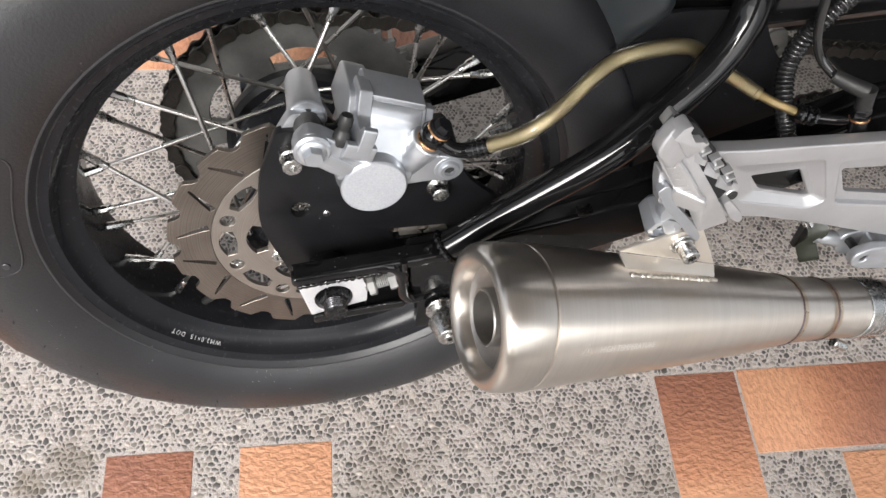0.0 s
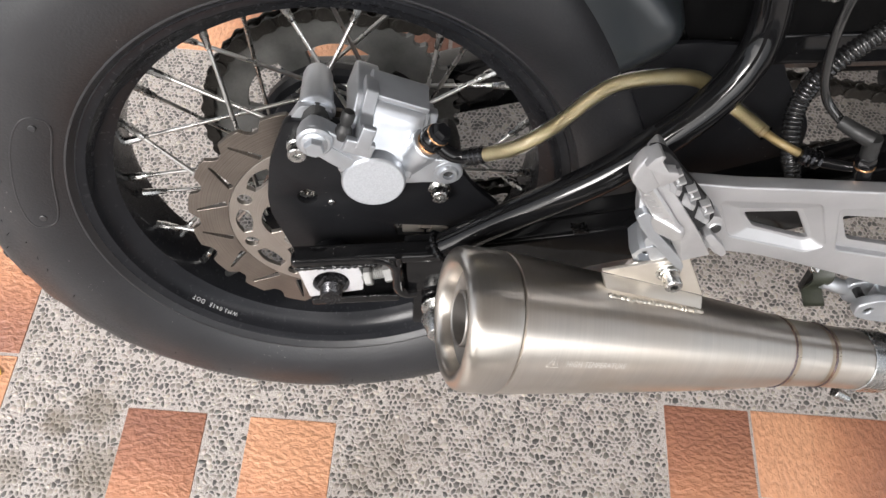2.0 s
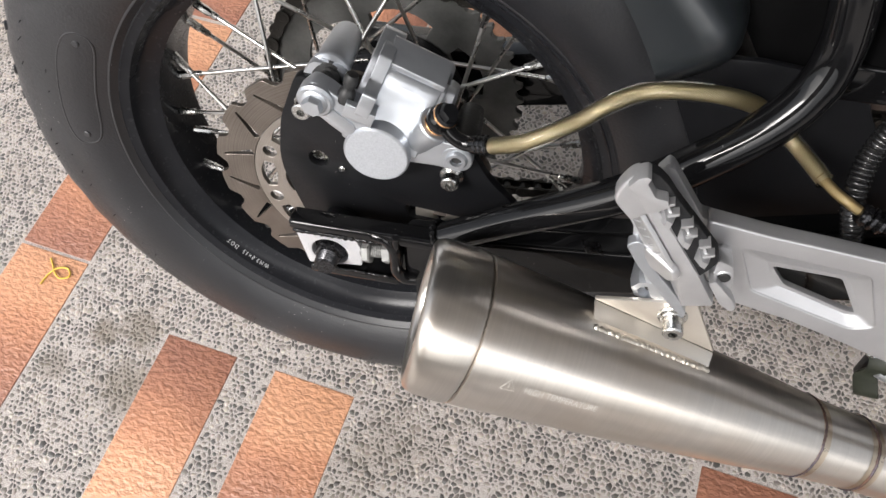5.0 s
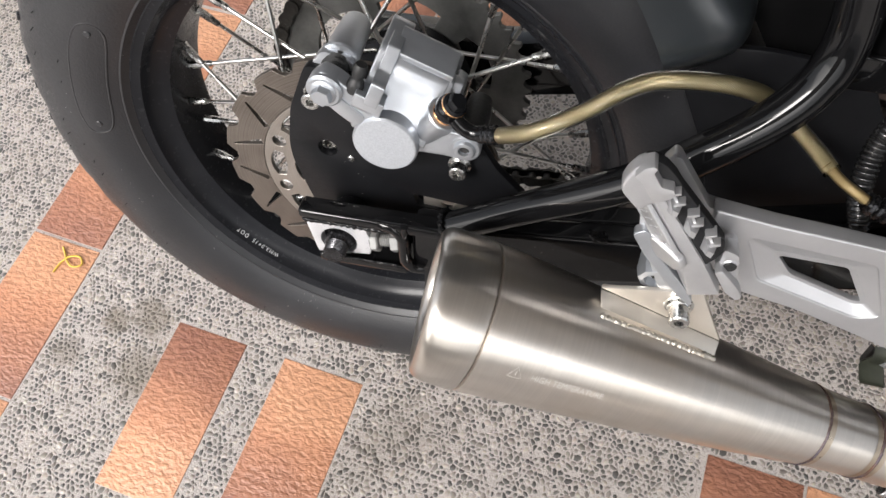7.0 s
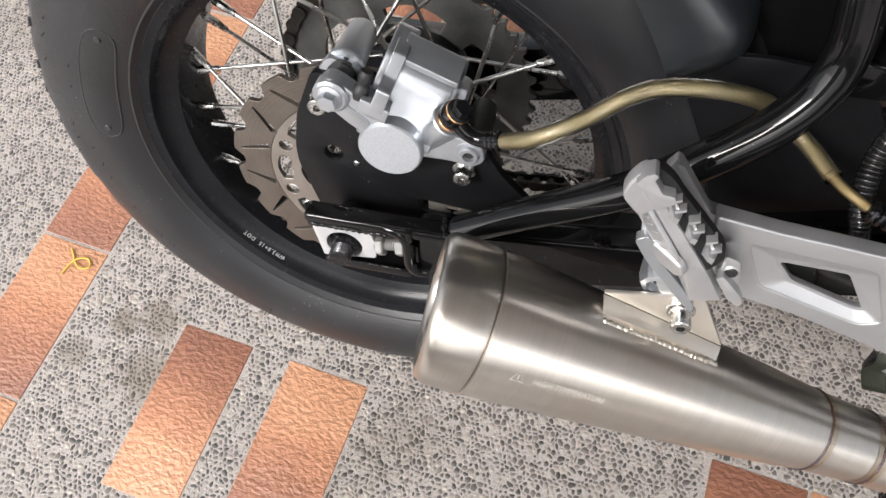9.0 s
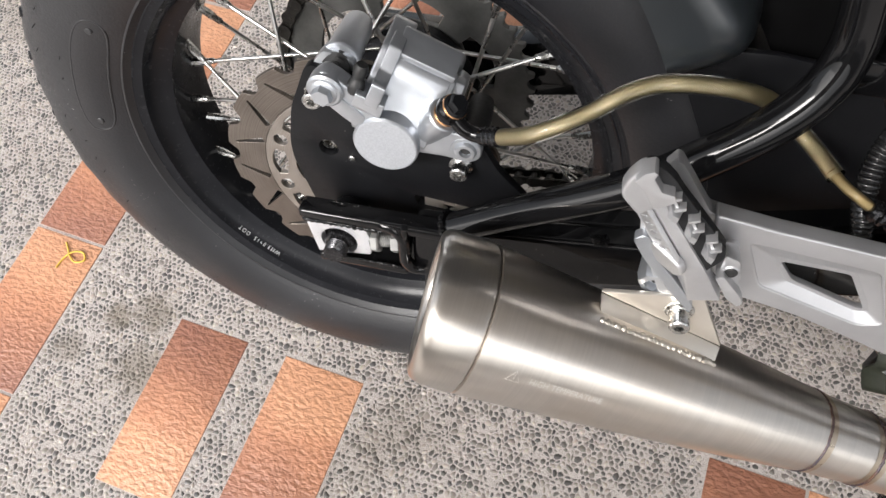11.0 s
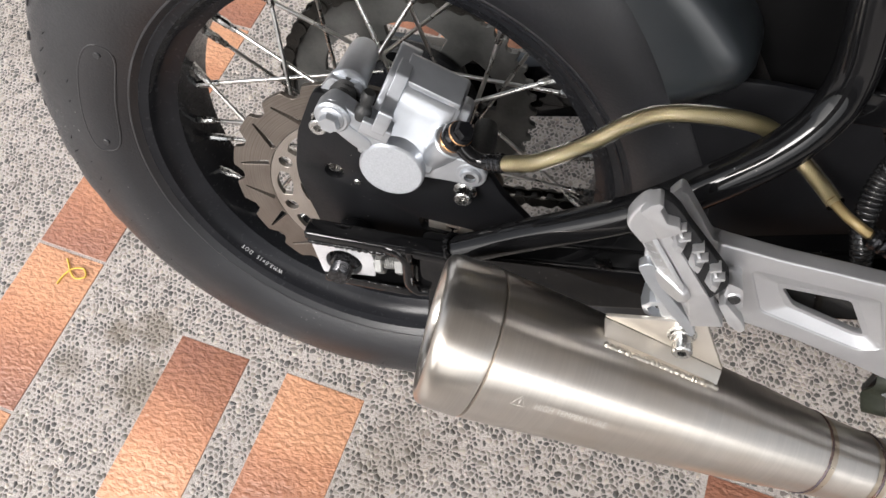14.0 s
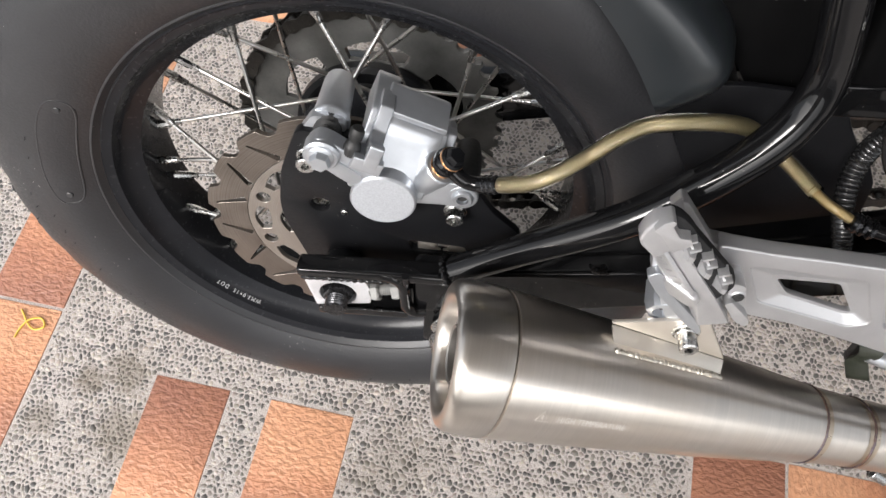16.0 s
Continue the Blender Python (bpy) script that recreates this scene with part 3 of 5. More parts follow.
for k in range(52):
    a = 2 * math.pi * (k + (0.25 if k % 3 == 0 else 0)) / 52
    part("tread_knob", knob_mesh, None, tyre, m=Matrix.Translation((0.2880 * math.cos(a), -0.0425, 0.2880 * math.sin(a))) @ Matrix.Rotation(-a + math.pi / 2, 4, "Y") @ Matrix.Rotation(radians(35), 4, "X"))
hair = random.Random(4)
for k in range(26):
    aa, rr = radians(hair.uniform(150, 300)), hair.choice((0.247, 0.258, 0.268))
    yy = -np.interp(rr, (0.247, 0.262, 0.2735), (0.066, 0.063, 0.0575))
    p = Vector((rr * math.cos(aa), yy, rr * math.sin(aa)))
    part("vent_hair", tube([p, p + Vector((hair.uniform(-.001, .001), -hair.uniform(.001, .0035), hair.uniform(-.002, .001)))], 0.00035, 5, 2), RUBBER, tyre)

rim_rows = [(0.2005, 0.0440), (0.2025, 0.0452), (0.2018, 0.0470), (0.2000, 0.0474), (0.1985, 0.0464), (0.1935, 0.0448), (0.1915, 0.0405), (0.1885, 0.0350), (0.1820, 0.0308),
            (0.1772, 0.0272), (0.1756, 0.0190), (0.1750, 0.0100)]
rim_rows = rim_rows + [(r, -y) for r, y in rim_rows[::-1]]
wheel_rim = part("rim", lathe(rim_rows + [(0.183, -0.012), (0.195, -0.035), (0.195, 0.035), (0.183, 0.012)], ACROSS, 144, closed=True), RIM, bike, "gloss black deep-well rim")

letters = lettering("WM3.0×15  DOT", 0.0043, 1.35)
for v in letters.verts:
    a, r = radians(-125.5) - v.co.x * 1.22 / 0.1905, 0.1868 + v.co.y
    v.co = Vector((r * math.cos(a), -0.0395 - (r - 0.1868) * 0.95, r * math.sin(a)))
part("size_lettering", letters, PAINT, wheel_rim, "white printed rim size")

# hub, axle
part("hub", lathe([(0, -0.050), (0.030, -0.050), (0.030, -0.046), (0.061, -0.044), (0.061, -0.038), (0.030, -0.034), (0.026, 0.0), (0.030, 0.034), (0.061, 0.038), (0.061, 0.044), (0.034, 0.048), (0.034, 0.055), (0, 0.055)], ACROSS, 48), RIM, bike, "black wheel hub")
part("axle", cyl((0, -0.128, 0), (0, 0.13, 0), 0.0085), SATIN, bike)


# 36 crossed spokes, each with its nipple
def spoke(k):
    a = radians(8 + 10 * k)
    side, lead = (-1 if k % 2 == 1 else 1), (1 if (k // 2) % 2 == 1 else -1)
    b = a + lead * radians(65)
    outer = Vector((0.1745 * math.cos(a), side * 0.006, 0.1745 * math.sin(a)))
    inner = Vector((0.056 * math.cos(b), side * (0.0475 if lead > 0 else 0.0365), 0.056 * math.sin(b)))
    d = (inner - outer).normalized()
    s = part("spoke", tube([outer, outer.lerp(inner, 0.5), inner], 0.0017, 10, 2), SPOKE, bike)
    part("nipple", lathe([(0, -0.004), (0.0034, -0.004), (0.0034, 0.0110), (0.0028, 0.0125), (0.0026, 0.0185), (0.0019, 0.0195), (0, 0.0195)], axis_frame(outer, d), 8), CHROME, s)



for k in range(36):
    spoke(k)

part("tyre_valve", cyl((-0.118, -0.008, -0.128), (-0.103, -0.014, -0.112), 0.0035), DARK, bike)


# ---- brake disc: a scalloped friction ring on a drilled carrier ----
def disc_outline(n=18, r0=0.1075, r1=0.1155):
    pts = []
    for k in range(n * 12):
        a = 2 * math.pi * k / (n * 12)
        ph = ((math.degrees(a) - 7) / 20) % 1.0  # lobes centred on the slots
        w = abs(ph - (1 if ph > 0.5 else 0)) * 2
        r = r1 if w < 0.52 else r1 - (r1 - r0) * math.sin(min(1, (w - 0.52) / 0.36) * math.pi / 2)
        pts.append((r * math.cos(a), r * math.sin(a)))
    return pts


def slot_hole(a, r, half_l, half_w, slant=0.0, taper=1.0):
    c, s = math.cos(radians(a)), math.sin(radians(a))
    u = Vector((math.cos(radians(a + slant)), math.sin(radians(a + slant))))
    w = Vector((-u.y, u.x))
    o = Vector((r * c, r * s))
    q = [o - u * half_l - w * half_w * taper, o + u * half_l - w * half_w, o + u * half_l + w * half_w, o - u * half_l + w * half_w * taper]
    return rounded([tuple(p) for p in q], max(half_w, half_w * taper) * 0.45, 3)


def kidney(a, r, span, w):
    out = []
    for k in range(9):
        b = radians(a - span / 2 + span * k / 8)
        out.append(((r + w * (0.55 + 0.45 * math.sin(math.pi * k / 8))) * math.cos(b), (r + w * (0.55 + 0.45 * math.sin(math.pi * k / 8))) * math.sin(b)))
    for k in range(9):
        b = radians(a + span / 2 - span * k / 8)
        out.append(((r - w * (0.55 + 0.45 * math.sin(math.pi * k / 8))) * math.cos(b), (r - w * (0.55 + 0.45 * math.sin(math.pi * k / 8))) * math.sin(b)))
    return out


DISC_Y = -0.0585
brake_disc = part("brake_disc", prism(disc_outline(), DISC_Y + 0.002, DISC_Y - 0.002, [ring(0, 0, 0.0845, 72)] + [slot_hole(7 + 20 * k, 0.0975, 0.0128, 0.0008, 27 if k % 2 == 0 else -27, 3.4) for k in range(18)], 0.0003, segments=1), DISC, bike, "brown-grey scalloped brake disc")
holes = [ring(0, 0, 0.030, 40)]
for k in range(9):
    holes.append(kidney(17 + 40 * k, 0.0722, 21, 0.0068))
    holes.append(ring(0.0735 * math.cos(radians(37 + 40 * k)), 0.0735 * math.sin(radians(37 + 40 * k)), 0.0058, 18))
for k in range(6):
    holes.append(kidney(56 + 60 * k, 0.0500, 34, 0.0085))
part("carrier", prism(ring(0, 0, 0.0840, 72), DISC_Y + 0.0022, DISC_Y - 0.0022, holes, 0.0004, segments=1), CARRIER, brake_disc, "pale ground steel inner ring")
for k in range(6):
    a = radians(26 + 60 * k)
    part("disc_screw", socket_screw((0.0405 * math.cos(a), DISC_Y - 0.002, 0.0405 * math.sin(a)), (0, -1, 0), 0.0062, 0.004), CHROME, brake_disc)


# ---- sprocket and chain on the far side ----
def sprocket_outline(teeth=46, r=0.1165):
    out = []
    for k in range(teeth):
        for f, rr in ((0.0, r - 0.0055), (0.25, r - 0.004), (0.42, r + 0.001), (0.58, r + 0.001), (0.75, r - 0.004)):
            a = 2 * math.pi * (k + f) / teeth
            out.append((rr * math.cos(a), rr * math.sin(a)))
    return out


CHAIN_Y = 0.070
sprocket = part("sprocket", prism(sprocket_outline(), CHAIN_Y - 0.003, CHAIN_Y + 0.003, [ring(0, 0, 0.030, 30)] + [kidney(24 + 60 * k, 0.0740, 40, 0.0110) for k in range(6)], 0.0006, segments=1), SPROCKET, bike, "grey steel rear sprocket")
part("sprocket_carrier", lathe([(0, 0.052), (0.064, 0.052), (0.068, 0.056), (0.068, 0.064), (0, 0.066)], ACROSS @ Matrix.Diagonal((1, 1, -1, 1)), 40), SATIN, bike)


def link_mesh(gap):
    bms = []
    shape = [(0.0065 * math.cos(a), 0.0065 * math.sin(a)) for a in np.linspace(math.pi / 2, 3 * math.pi / 2, 9)]
    shape += [(0.0079, -0.0045)] + [(0.0159 + 0.0065 * math.cos(a), 0.0065 * math.sin(a)) for a in np.linspace(-math.pi / 2, math.pi / 2, 9)] + [(0.0079, 0.0045)]
    for s in (-1, 1):
        bms.append(prism(shape, s * gap, s * (gap + 0.0018), bev=0.0004, segments=1))
    bms += [cyl((x, -gap - 0.002, 0), (x, gap + 0.002, 0), 0.0042, 12) for x in (0, 0.0159)]
    return finish("chain_link", join(*bms), CHAIN)


links = [link_mesh(0.0040), link_mesh(0.0060)]
pitch_r, chain_path = 0.1155, []
turn = 2 * math.asin(0.0159 / 2 / pitch_r)
front = Vector((0.62, 0.045))
for k in range(40):
    chain_path.append((0.0155 * (40 - k), pitch_r - 0.00306 * (40 - k)))
a = math.pi / 2
while a < 2 * math.pi * 0.745:
    chain_path.append((pitch_r * math.cos(a), pitch_r * math.sin(a)))
    a += turn
last = chain_path[-1]
for k in range(1, 38):
    chain_path.append((last[0] + 0.0155 * k, last[1] + 0.0016 * k))
for k, (p, q) in enumerate(zip(chain_path, chain_path[1:])):
    lm = Matrix.Translation((p[0], CHAIN_Y, p[1])) @ Matrix.Rotation(-math.atan2(q[1] - p[1], q[0] - p[0]), 4, "Y")
    part("chain_link", links[k % 2], None, bike, m=lm)

# ---- swingarm ----
part("swingarm_far_side", join(box((-0.05, 0.092, -0.030), (0.09, 0.125, 0.034), 0.004), prism([(0.08, -0.024), (0.08, 0.034), (0.42, 0.105), (0.75, 0.12), (0.75, 0.05), (0.42, 0.04)], 0.092, 0.122, bev=0.004)), BLACK, bike, "far black swingarm beam")
swing = part("swingarm", prism(rounded([(0.056, -0.018), (0.056, 0.033), (0.084, 0.034), (0.23, 0.052), (0.40, 0.103), (0.75, 0.12), (0.75, 0.05), (0.40, 0.050), (0.257, 0.0175), (0.19, 0.002)], 0.006), -0.127, -0.108, bev=0.0085, segments=6), BLACK, bike, "gloss black tubular swingarm")
part("dropout_top", box((-0.027, -0.1325, 0.0262), (0.086, -0.1165, 0.0355), 0.0036, segments=4), BLACK, swing)
part("dropout_bottom", box((-0.017, -0.131, -0.0215), (0.052, -0.106, -0.0135), 0.002, segments=3), BLACK, swing)
part("dropout_back", box((-0.018, -0.1175, -0.018), (0.060, -0.110, 0.026), 0.001), BLACK, swing)
part("dropout_lip", tube([(0.034, -0.1285, 0.0308), (0.0445, -0.1298, 0.0293), (0.0500, -0.1305, 0.0215), (0.0508, -0.1305, 0.0095), (0.0515, -0.1305, -0.0030), (0.0570, -0.1295, -0.0115), (0.0650, -0.1280, -0.0128)], 0.0048, 16), BLACK, swing)


def weld(p0, p1, r, pitch, seed):
    """A rippled weld bead."""
    g = random.Random(seed)
    p0, p1 = Vector(p0), Vector(p1)
    n = max(4, int((p1 - p0).length / (pitch / 4)))
    pts = [p0.lerp(p1, i / n) + Vector([g.uniform(-1, 1) * r * 0.16 for _ in range(3)]) for i in range(n + 1)]
    wob = [g.uniform(0.8, 1.15) for _ in range(n + 2)]
    return tube(pts, lambda t: r * wob[int(t * n)] * (0.72 + 0.28 * abs(math.sin(t * n / 4 * math.pi))), 10, 1)


part("weld_bead", weld((-0.024, -0.1312, 0.0258), (0.040, -0.1312, 0.0262), 0.0022, 0.0046, 1), BLACK, swing)
part("weld_bead", weld((-0.014, -0.1308, -0.0132), (0.045, -0.1308, -0.0122), 0.0016, 0.0042, 2), BLACK, swing)
part("weld_bead", weld((0.0525, -0.1325, 0.0215), (0.0520, -0.1325, 0.0360), 0.0030, 0.0050, 3), BLACK, swing)
# axle adjuster: plate, nut, screw
block = part("axle_block", prism(rounded([(-0.0240, 0.0240), (0.0205, 0.0262), (0.0252, 0.0080), (0.0238, -0.0068), (-0.0178, -0.0128)], 0.0015), -0.118, -0.129, [ring(0.0, 0.003, 0.0140, 32)], 0.0008), ZINC, bike, "bright zinc axle adjuster plate")
part("axle_nut", hex_head((0, -0.1215, 0.003), (0, -1, 0), 0.0112, 0.0115, 0.0136), GUN, block, "black axle nut")
part("axle_end", threaded((0, -0.126, 0.003), (0, -0.1435, 0.003), 0.0084, 0.0018), GUN, block)
adj = part("adjuster_screw", threaded((0.024, -0.1255, 0.007), (0.046, -0.1255, 0.011), 0.0050), NUT, bike, "zinc chain adjuster screw")
part("lock_nut", hex_head((0.0262, -0.1255, 0.0072), (1, 0, 0.18), 0.0092, 0.0056), NUT, adj)
part("screw_head", hex_head((0.0415, -0.1255, 0.0098), (1, 0, 0.18), 0.0090, 0.0068), NUT, adj)

UPPER = [(0.082, -0.1255, 0.035), (0.128, -0.124, 0.062), (0.195, -0.1245, 0.103), (0.235, -0.118, 0.132), (0.265, -0.1095, 0.156), (0.281, -0.102, 0.178), (0.286, -0.096, 0.202), (0.281, -0.094, 0.234), (0.270, -0.092, 0.28), (0.255, -0.090, 0.33)]
part("upper_tube", tube(UPPER, lambda t: 0.0104 + 0.0018 * min(1.0, t / 0.35), 40, 14), BLACK, swing, "bent gloss black brace tube")
foot_frame = axis_frame(UPPER[0], Vector(UPPER[1]) - Vector(UPPER[0]))
foot_ring = [foot_frame @ Vector((0.0112 * math.cos(a * math.pi / 16), 0.0112 * math.sin(a * math.pi / 16), 0.0015)) for a in range(33)]
part("weld_ring", tube(foot_ring, lambda t: 0.0017 + 0.0012 * abs(math.sin(t * 44)), 8, 3), BLACK, swing)
part("swingarm_beam", prism(rounded([(0.150, 0.012), (0.150, 0.040), (0.23, 0.0515), (0.40, 0.1025), (0.75, 0.1195), (0.75, 0.0605), (0.40, 0.0565), (0.257, 0.0245), (0.21, 0.0120)], 0.006), -0.109, -0.090, bev=0.0085, segments=6), BLACK, swing)
# lug with the cone spacer
part("stand_lug", prism(rounded([(0.062, -0.066), (0.094, -0.062), (0.098, -0.015), (0.064, -0.015)], 0.006), -0.122, -0.112), BLACK, swing)
cone = part("cone_spacer", lathe([(0, 0), (0.0122, 0), (0.0126, 0.0004), (0.0126, 0.0020), (0.0122, 0.0024), (0.0080, 0.0024), (0.0080, 0.0130), (0.0128, 0.0130), (0.0132, 0.0136), (0.0132, 0.0142), (0.0131, 0.0146), (0.0091, 0.0296), (0.0088, 0.0302), (0.0080, 0.0306), (0.0052, 0.0306), (0.0052, 0.0270), (0, 0.0270)], axis_frame((0.0820, -0.1250, -0.0385), (0, -1, 0.06)), 40), CHROME, bike, "silver cone spacer")
part("cone_screw", socket_screw((0.0820, -0.1505, -0.0370), (0, -1, 0.06), 0.0050, 0.0066), CHROME, cone)
creased = bmesh.new()  # a scrap of crumpled film on the beam
crumple = random.Random(12)
scrap = [[creased.verts.new((0.1760 + 0.0020 * i + 0.002 * crumple.random() + 0.0016 * j, -0.1285 - 0.0020 * crumple.random(), 0.0600 - 0.0040 * j + 0.0016 * crumple.random())) for i in range(7)] for j in range(4)]
for j in range(3):
    for i in range(6):
        creased.faces.new((scrap[j][i], scrap[j][i + 1], scrap[j + 1][i + 1], scrap[j + 1][i]))
bmesh.ops.solidify(creased, geom=creased.faces[:], thickness=0.0004)
part("film_scrap", creased, GUN, swing, "scrap of shiny crumpled dark film")

# ---- caliper plate ----
plate = part("caliper_plate", prism(rounded([(-0.0195, 0.134), (-0.0355, 0.096), (-0.0415, 0.064), (-0.0415, 0.047), (-0.027, -0.010), (0.0, -0.030), (0.06, -0.028), (0.110, 0.018), (0.134, 0.040), (0.110, 0.066), (0.092, 0.098), (0.06, 0.125)], 0.006), -0.086, -0.0935, [ring(-0.0125, 0.0625, 0.0072, 20), rounded([(0.049, 0.0285), (0.0920, 0.0240), (0.0950, 0.0130), (0.0520, 0.0165)], 0.003)], 0.0008), SATIN, bike, "satin black caliper carrier plate")
part("plate_boss", lathe([(0.0030, 0.001), (0.0030, 0.004), (0.0048, 0.004), (0.0048, 0.001)], axis_frame((-0.0140, -0.0900, 0.0625), (0, 1, 0)), 24, closed=True), CHROME, plate)
part("plate_boss", lathe([(0.0072, 0.0), (0.0072, 0.006), (0.0046, 0.006), (0.0046, 0.0)], axis_frame((-0.0125, -0.0880, 0.0625), (0, 1, 0)), 24), CHROME, plate)
part("plate_boss", cyl((0.0047, -0.092, 0.0565), (0.0047, -0.0955, 0.0565), 0.0026, 14), CHROME, plate)
part("torque_tab", prism([(0.0565, 0.002), (0.101, 0.000), (0.101, 0.032), (0.0565, 0.034)], -0.0905, -0.0880, [ring(0.0750, 0.0195, 0.005, 16)], 0.0004), SHEET, plate, "bare steel tab behind the slot")
part("axle_collar", cyl((0.0, -0.0935, 0.0), (0.0, -0.104, 0.0), 0.015), SATIN, plate)

# ---- brake caliper, in its own frame: x along the disc's rim, z outwards ----
cal_m = Matrix.Rotation(radians(22), 4, "Y")
SWAP = Matrix(((0, 1, 0, 0), (1, 0, 0, 0), (0, 0, 1, 0), (0, 0, 0, 1)))


def rib(profile, x0, x1, bev=0.0015, r=0.003):
    """A casting whose (y, z) profile runs from x0 to x1."""
    return prism(rounded(profile, r), x0, x1, bev=bev, m=SWAP, segments=3)


PISTON = (-0.0008, 0.1015)
caliper = part("brake_caliper", rib([(-0.0885, 0.1505), (-0.0660, 0.1510), (-0.0660, 0.100), (-0.1080, 0.100), (-0.1080, 0.1100), (-0.1060, 0.1200), (-0.0975, 0.1375), (-0.0962, 0.1405), (-0.0945, 0.1440), (-0.0915, 0.1480)], -0.0180, 0.0205, 0.0010, 0.0012), CAST, bike, "cast silver single-piston brake caliper", cal_m)
part("bridge", rib([(-0.0880, 0.1512), (-0.0876, 0.1542), (-0.0640, 0.1562), (-0.0600, 0.1540), (-0.0600, 0.1370), (-0.0860, 0.1400)], -0.0190, 0.0215, 0.0007, 0.0008), CAST, caliper)
part("inner_body", prism(rounded([(-0.020, 0.085), (-0.020, 0.126), (-0.0150, 0.142), (0.026, 0.142), (0.028, 0.115), (0.022, 0.085)], 0.004), -0.055, -0.044, bev=0.002), CAST, caliper)
part("side_column", rib([(-0.0830, 0.1500), (-0.0500, 0.1500), (-0.0440, 0.1470), (-0.0440, 0.1240), (-0.1000, 0.1240), (-0.0960, 0.1360)], -0.0282, -0.0125, 0.0022), CAST, caliper)
part("body_rib", rib([(-0.0700, 0.1552), (-0.0872, 0.1562), (-0.0922, 0.1505), (-0.0980, 0.1440), (-0.1050, 0.1418), (-0.1110, 0.1436), (-0.1142, 0.1492), (-0.1182, 0.1490), (-0.1196, 0.1400), (-0.1192, 0.1320), (-0.1060, 0.1120), (-0.0950, 0.1100), (-0.0700, 0.1100)], -0.0242, -0.0150, 0.0010, 0.0014), CAST, caliper)
part("rib_flank", rib([(-0.0800, 0.1500), (-0.0878, 0.1520), (-0.0950, 0.1400), (-0.1000, 0.1240), (-0.0800, 0.1200)], -0.0160, -0.0100, 0.0022, 0.003), CAST, caliper)
part("body_rib", rib([(-0.0780, 0.1510), (-0.0876, 0.1512), (-0.0945, 0.1440), (-0.0990, 0.1345), (-0.1050, 0.1220), (-0.1100, 0.1080), (-0.0800, 0.1050)], 0.0135, 0.0235, 0.0016, 0.002), CAST, caliper)
part("side_ear", rib([(-0.0760, 0.1490), (-0.0840, 0.1500), (-0.0900, 0.1430), (-0.0930, 0.1300), (-0.0760, 0.1280)], 0.0225, 0.0300, 0.0014, 0.0015), CAST, caliper)
part("front_block", rib([(-0.1192, 0.1370), (-0.1186, 0.1260), (-0.1060, 0.1120), (-0.0950, 0.1150), (-0.0950, 0.1300), (-0.1090, 0.1300), (-0.1130, 0.1360)], -0.0310, -0.0115, 0.0014, 0.0015), CAST, caliper)
part("pouring_neck", rib([(-0.1080, 0.1300), (-0.1130, 0.1180), (-0.1110, 0.1000), (-0.0900, 0.1000), (-0.0900, 0.1300)], -0.0265, -0.0140, 0.0025, 0.003), CAST, caliper)
cup = part("piston_housing", lathe([(0, 0.0), (0.0238, 0.0), (0.0238, 0.018), (0.0222, 0.0230), (0.0222, 0.0325), (0.0214, 0.0335), (0, 0.0335)], axis_frame((PISTON[0], -0.081, PISTON[1]), (0, -1, 0)), 56), CAST, caliper)
part("piston_face", cyl((PISTON[0], -0.1143, PISTON[1]), (PISTON[0], -0.1149, PISTON[1]), 0.0210, 48, 0.0003), FACE, cup, "grainy silver piston cover")
part("left_lug", prism(rounded([(-0.015, 0.103), (-0.012, 0.128), (-0.032, 0.1310), (-0.046, 0.1355), (-0.055, 0.1360), (-0.0608, 0.1250), (-0.057, 0.1135), (-0.046, 0.1120), (-0.030, 0.1060)], 0.005), -0.1130, -0.1010, bev=0.0016, segments=3), CAST, caliper)
part("left_pin_sleeve", cyl((-0.0490, -0.1165, 0.1240), (-0.0490, -0.1040, 0.1240), 0.0118, 32, 0.0015), CAST, caliper)
part("pin_bolt", hex_head((-0.0490, -0.1160, 0.1240), (0, -1, 0), 0.0068, 0.0070, 0.0086), CAST, caliper, "zinc hexagon pin bolt")
part("pin_boot", lathe([(0.008, 0)] + [(0.0095 if i % 2 else 0.0078, 0.0022 * i + 0.001) for i in range(9)] + [(0.008, 0.021), (0, 0.021)], axis_frame((-0.0490, -0.1045, 0.1240), (0, 1, 0)), 28), DARK, caliper, "ribbed black rubber boot")
part("bracket_sleeve", lathe([(0, 0), (0.0125, 0), (0.0132, 0.001), (0.0132, 0.0025), (0.0120, 0.0035), (0.0105, 0.038), (0.0095, 0.042), (0, 0.042)], axis_frame((-0.0490, -0.0835, 0.1240), (0, 1, 0)), 36), CAST, caliper)
part("lug_web", prism(rounded([(-0.018, 0.107), (-0.020, 0.117), (-0.040, 0.1235), (-0.044, 0.1160)], 0.003), -0.1142, -0.1120, bev=0.0014), CAST, caliper)
part("caliper_bracket", prism(rounded([(-0.066, 0.096), (-0.066, 0.110), (-0.0615, 0.130), (-0.040, 0.133), (-0.036, 0.117), (-0.045, 0.096)], 0.005), -0.089, -0.080, bev=0.0012), CAST, caliper)
part("mount_screw", join(cyl((-0.0555, -0.088, 0.1036), (-0.0555, -0.101, 0.1036), 0.0075, 28), socket_screw((-0.0555, -0.100, 0.1036), (0, -1, 0), 0.0062, 0.0095)), CHROME, caliper, "zinc socket screw")
part("right_lug", prism(rounded([(0.014, 0.097), (0.016, 0.124), (0.040, 0.131), (0.055, 0.130), (0.0585, 0.120), (0.054, 0.110), (0.040, 0.108)], 0.006), -0.1065, -0.097, bev=0.0014, segments=3), CAST, caliper)
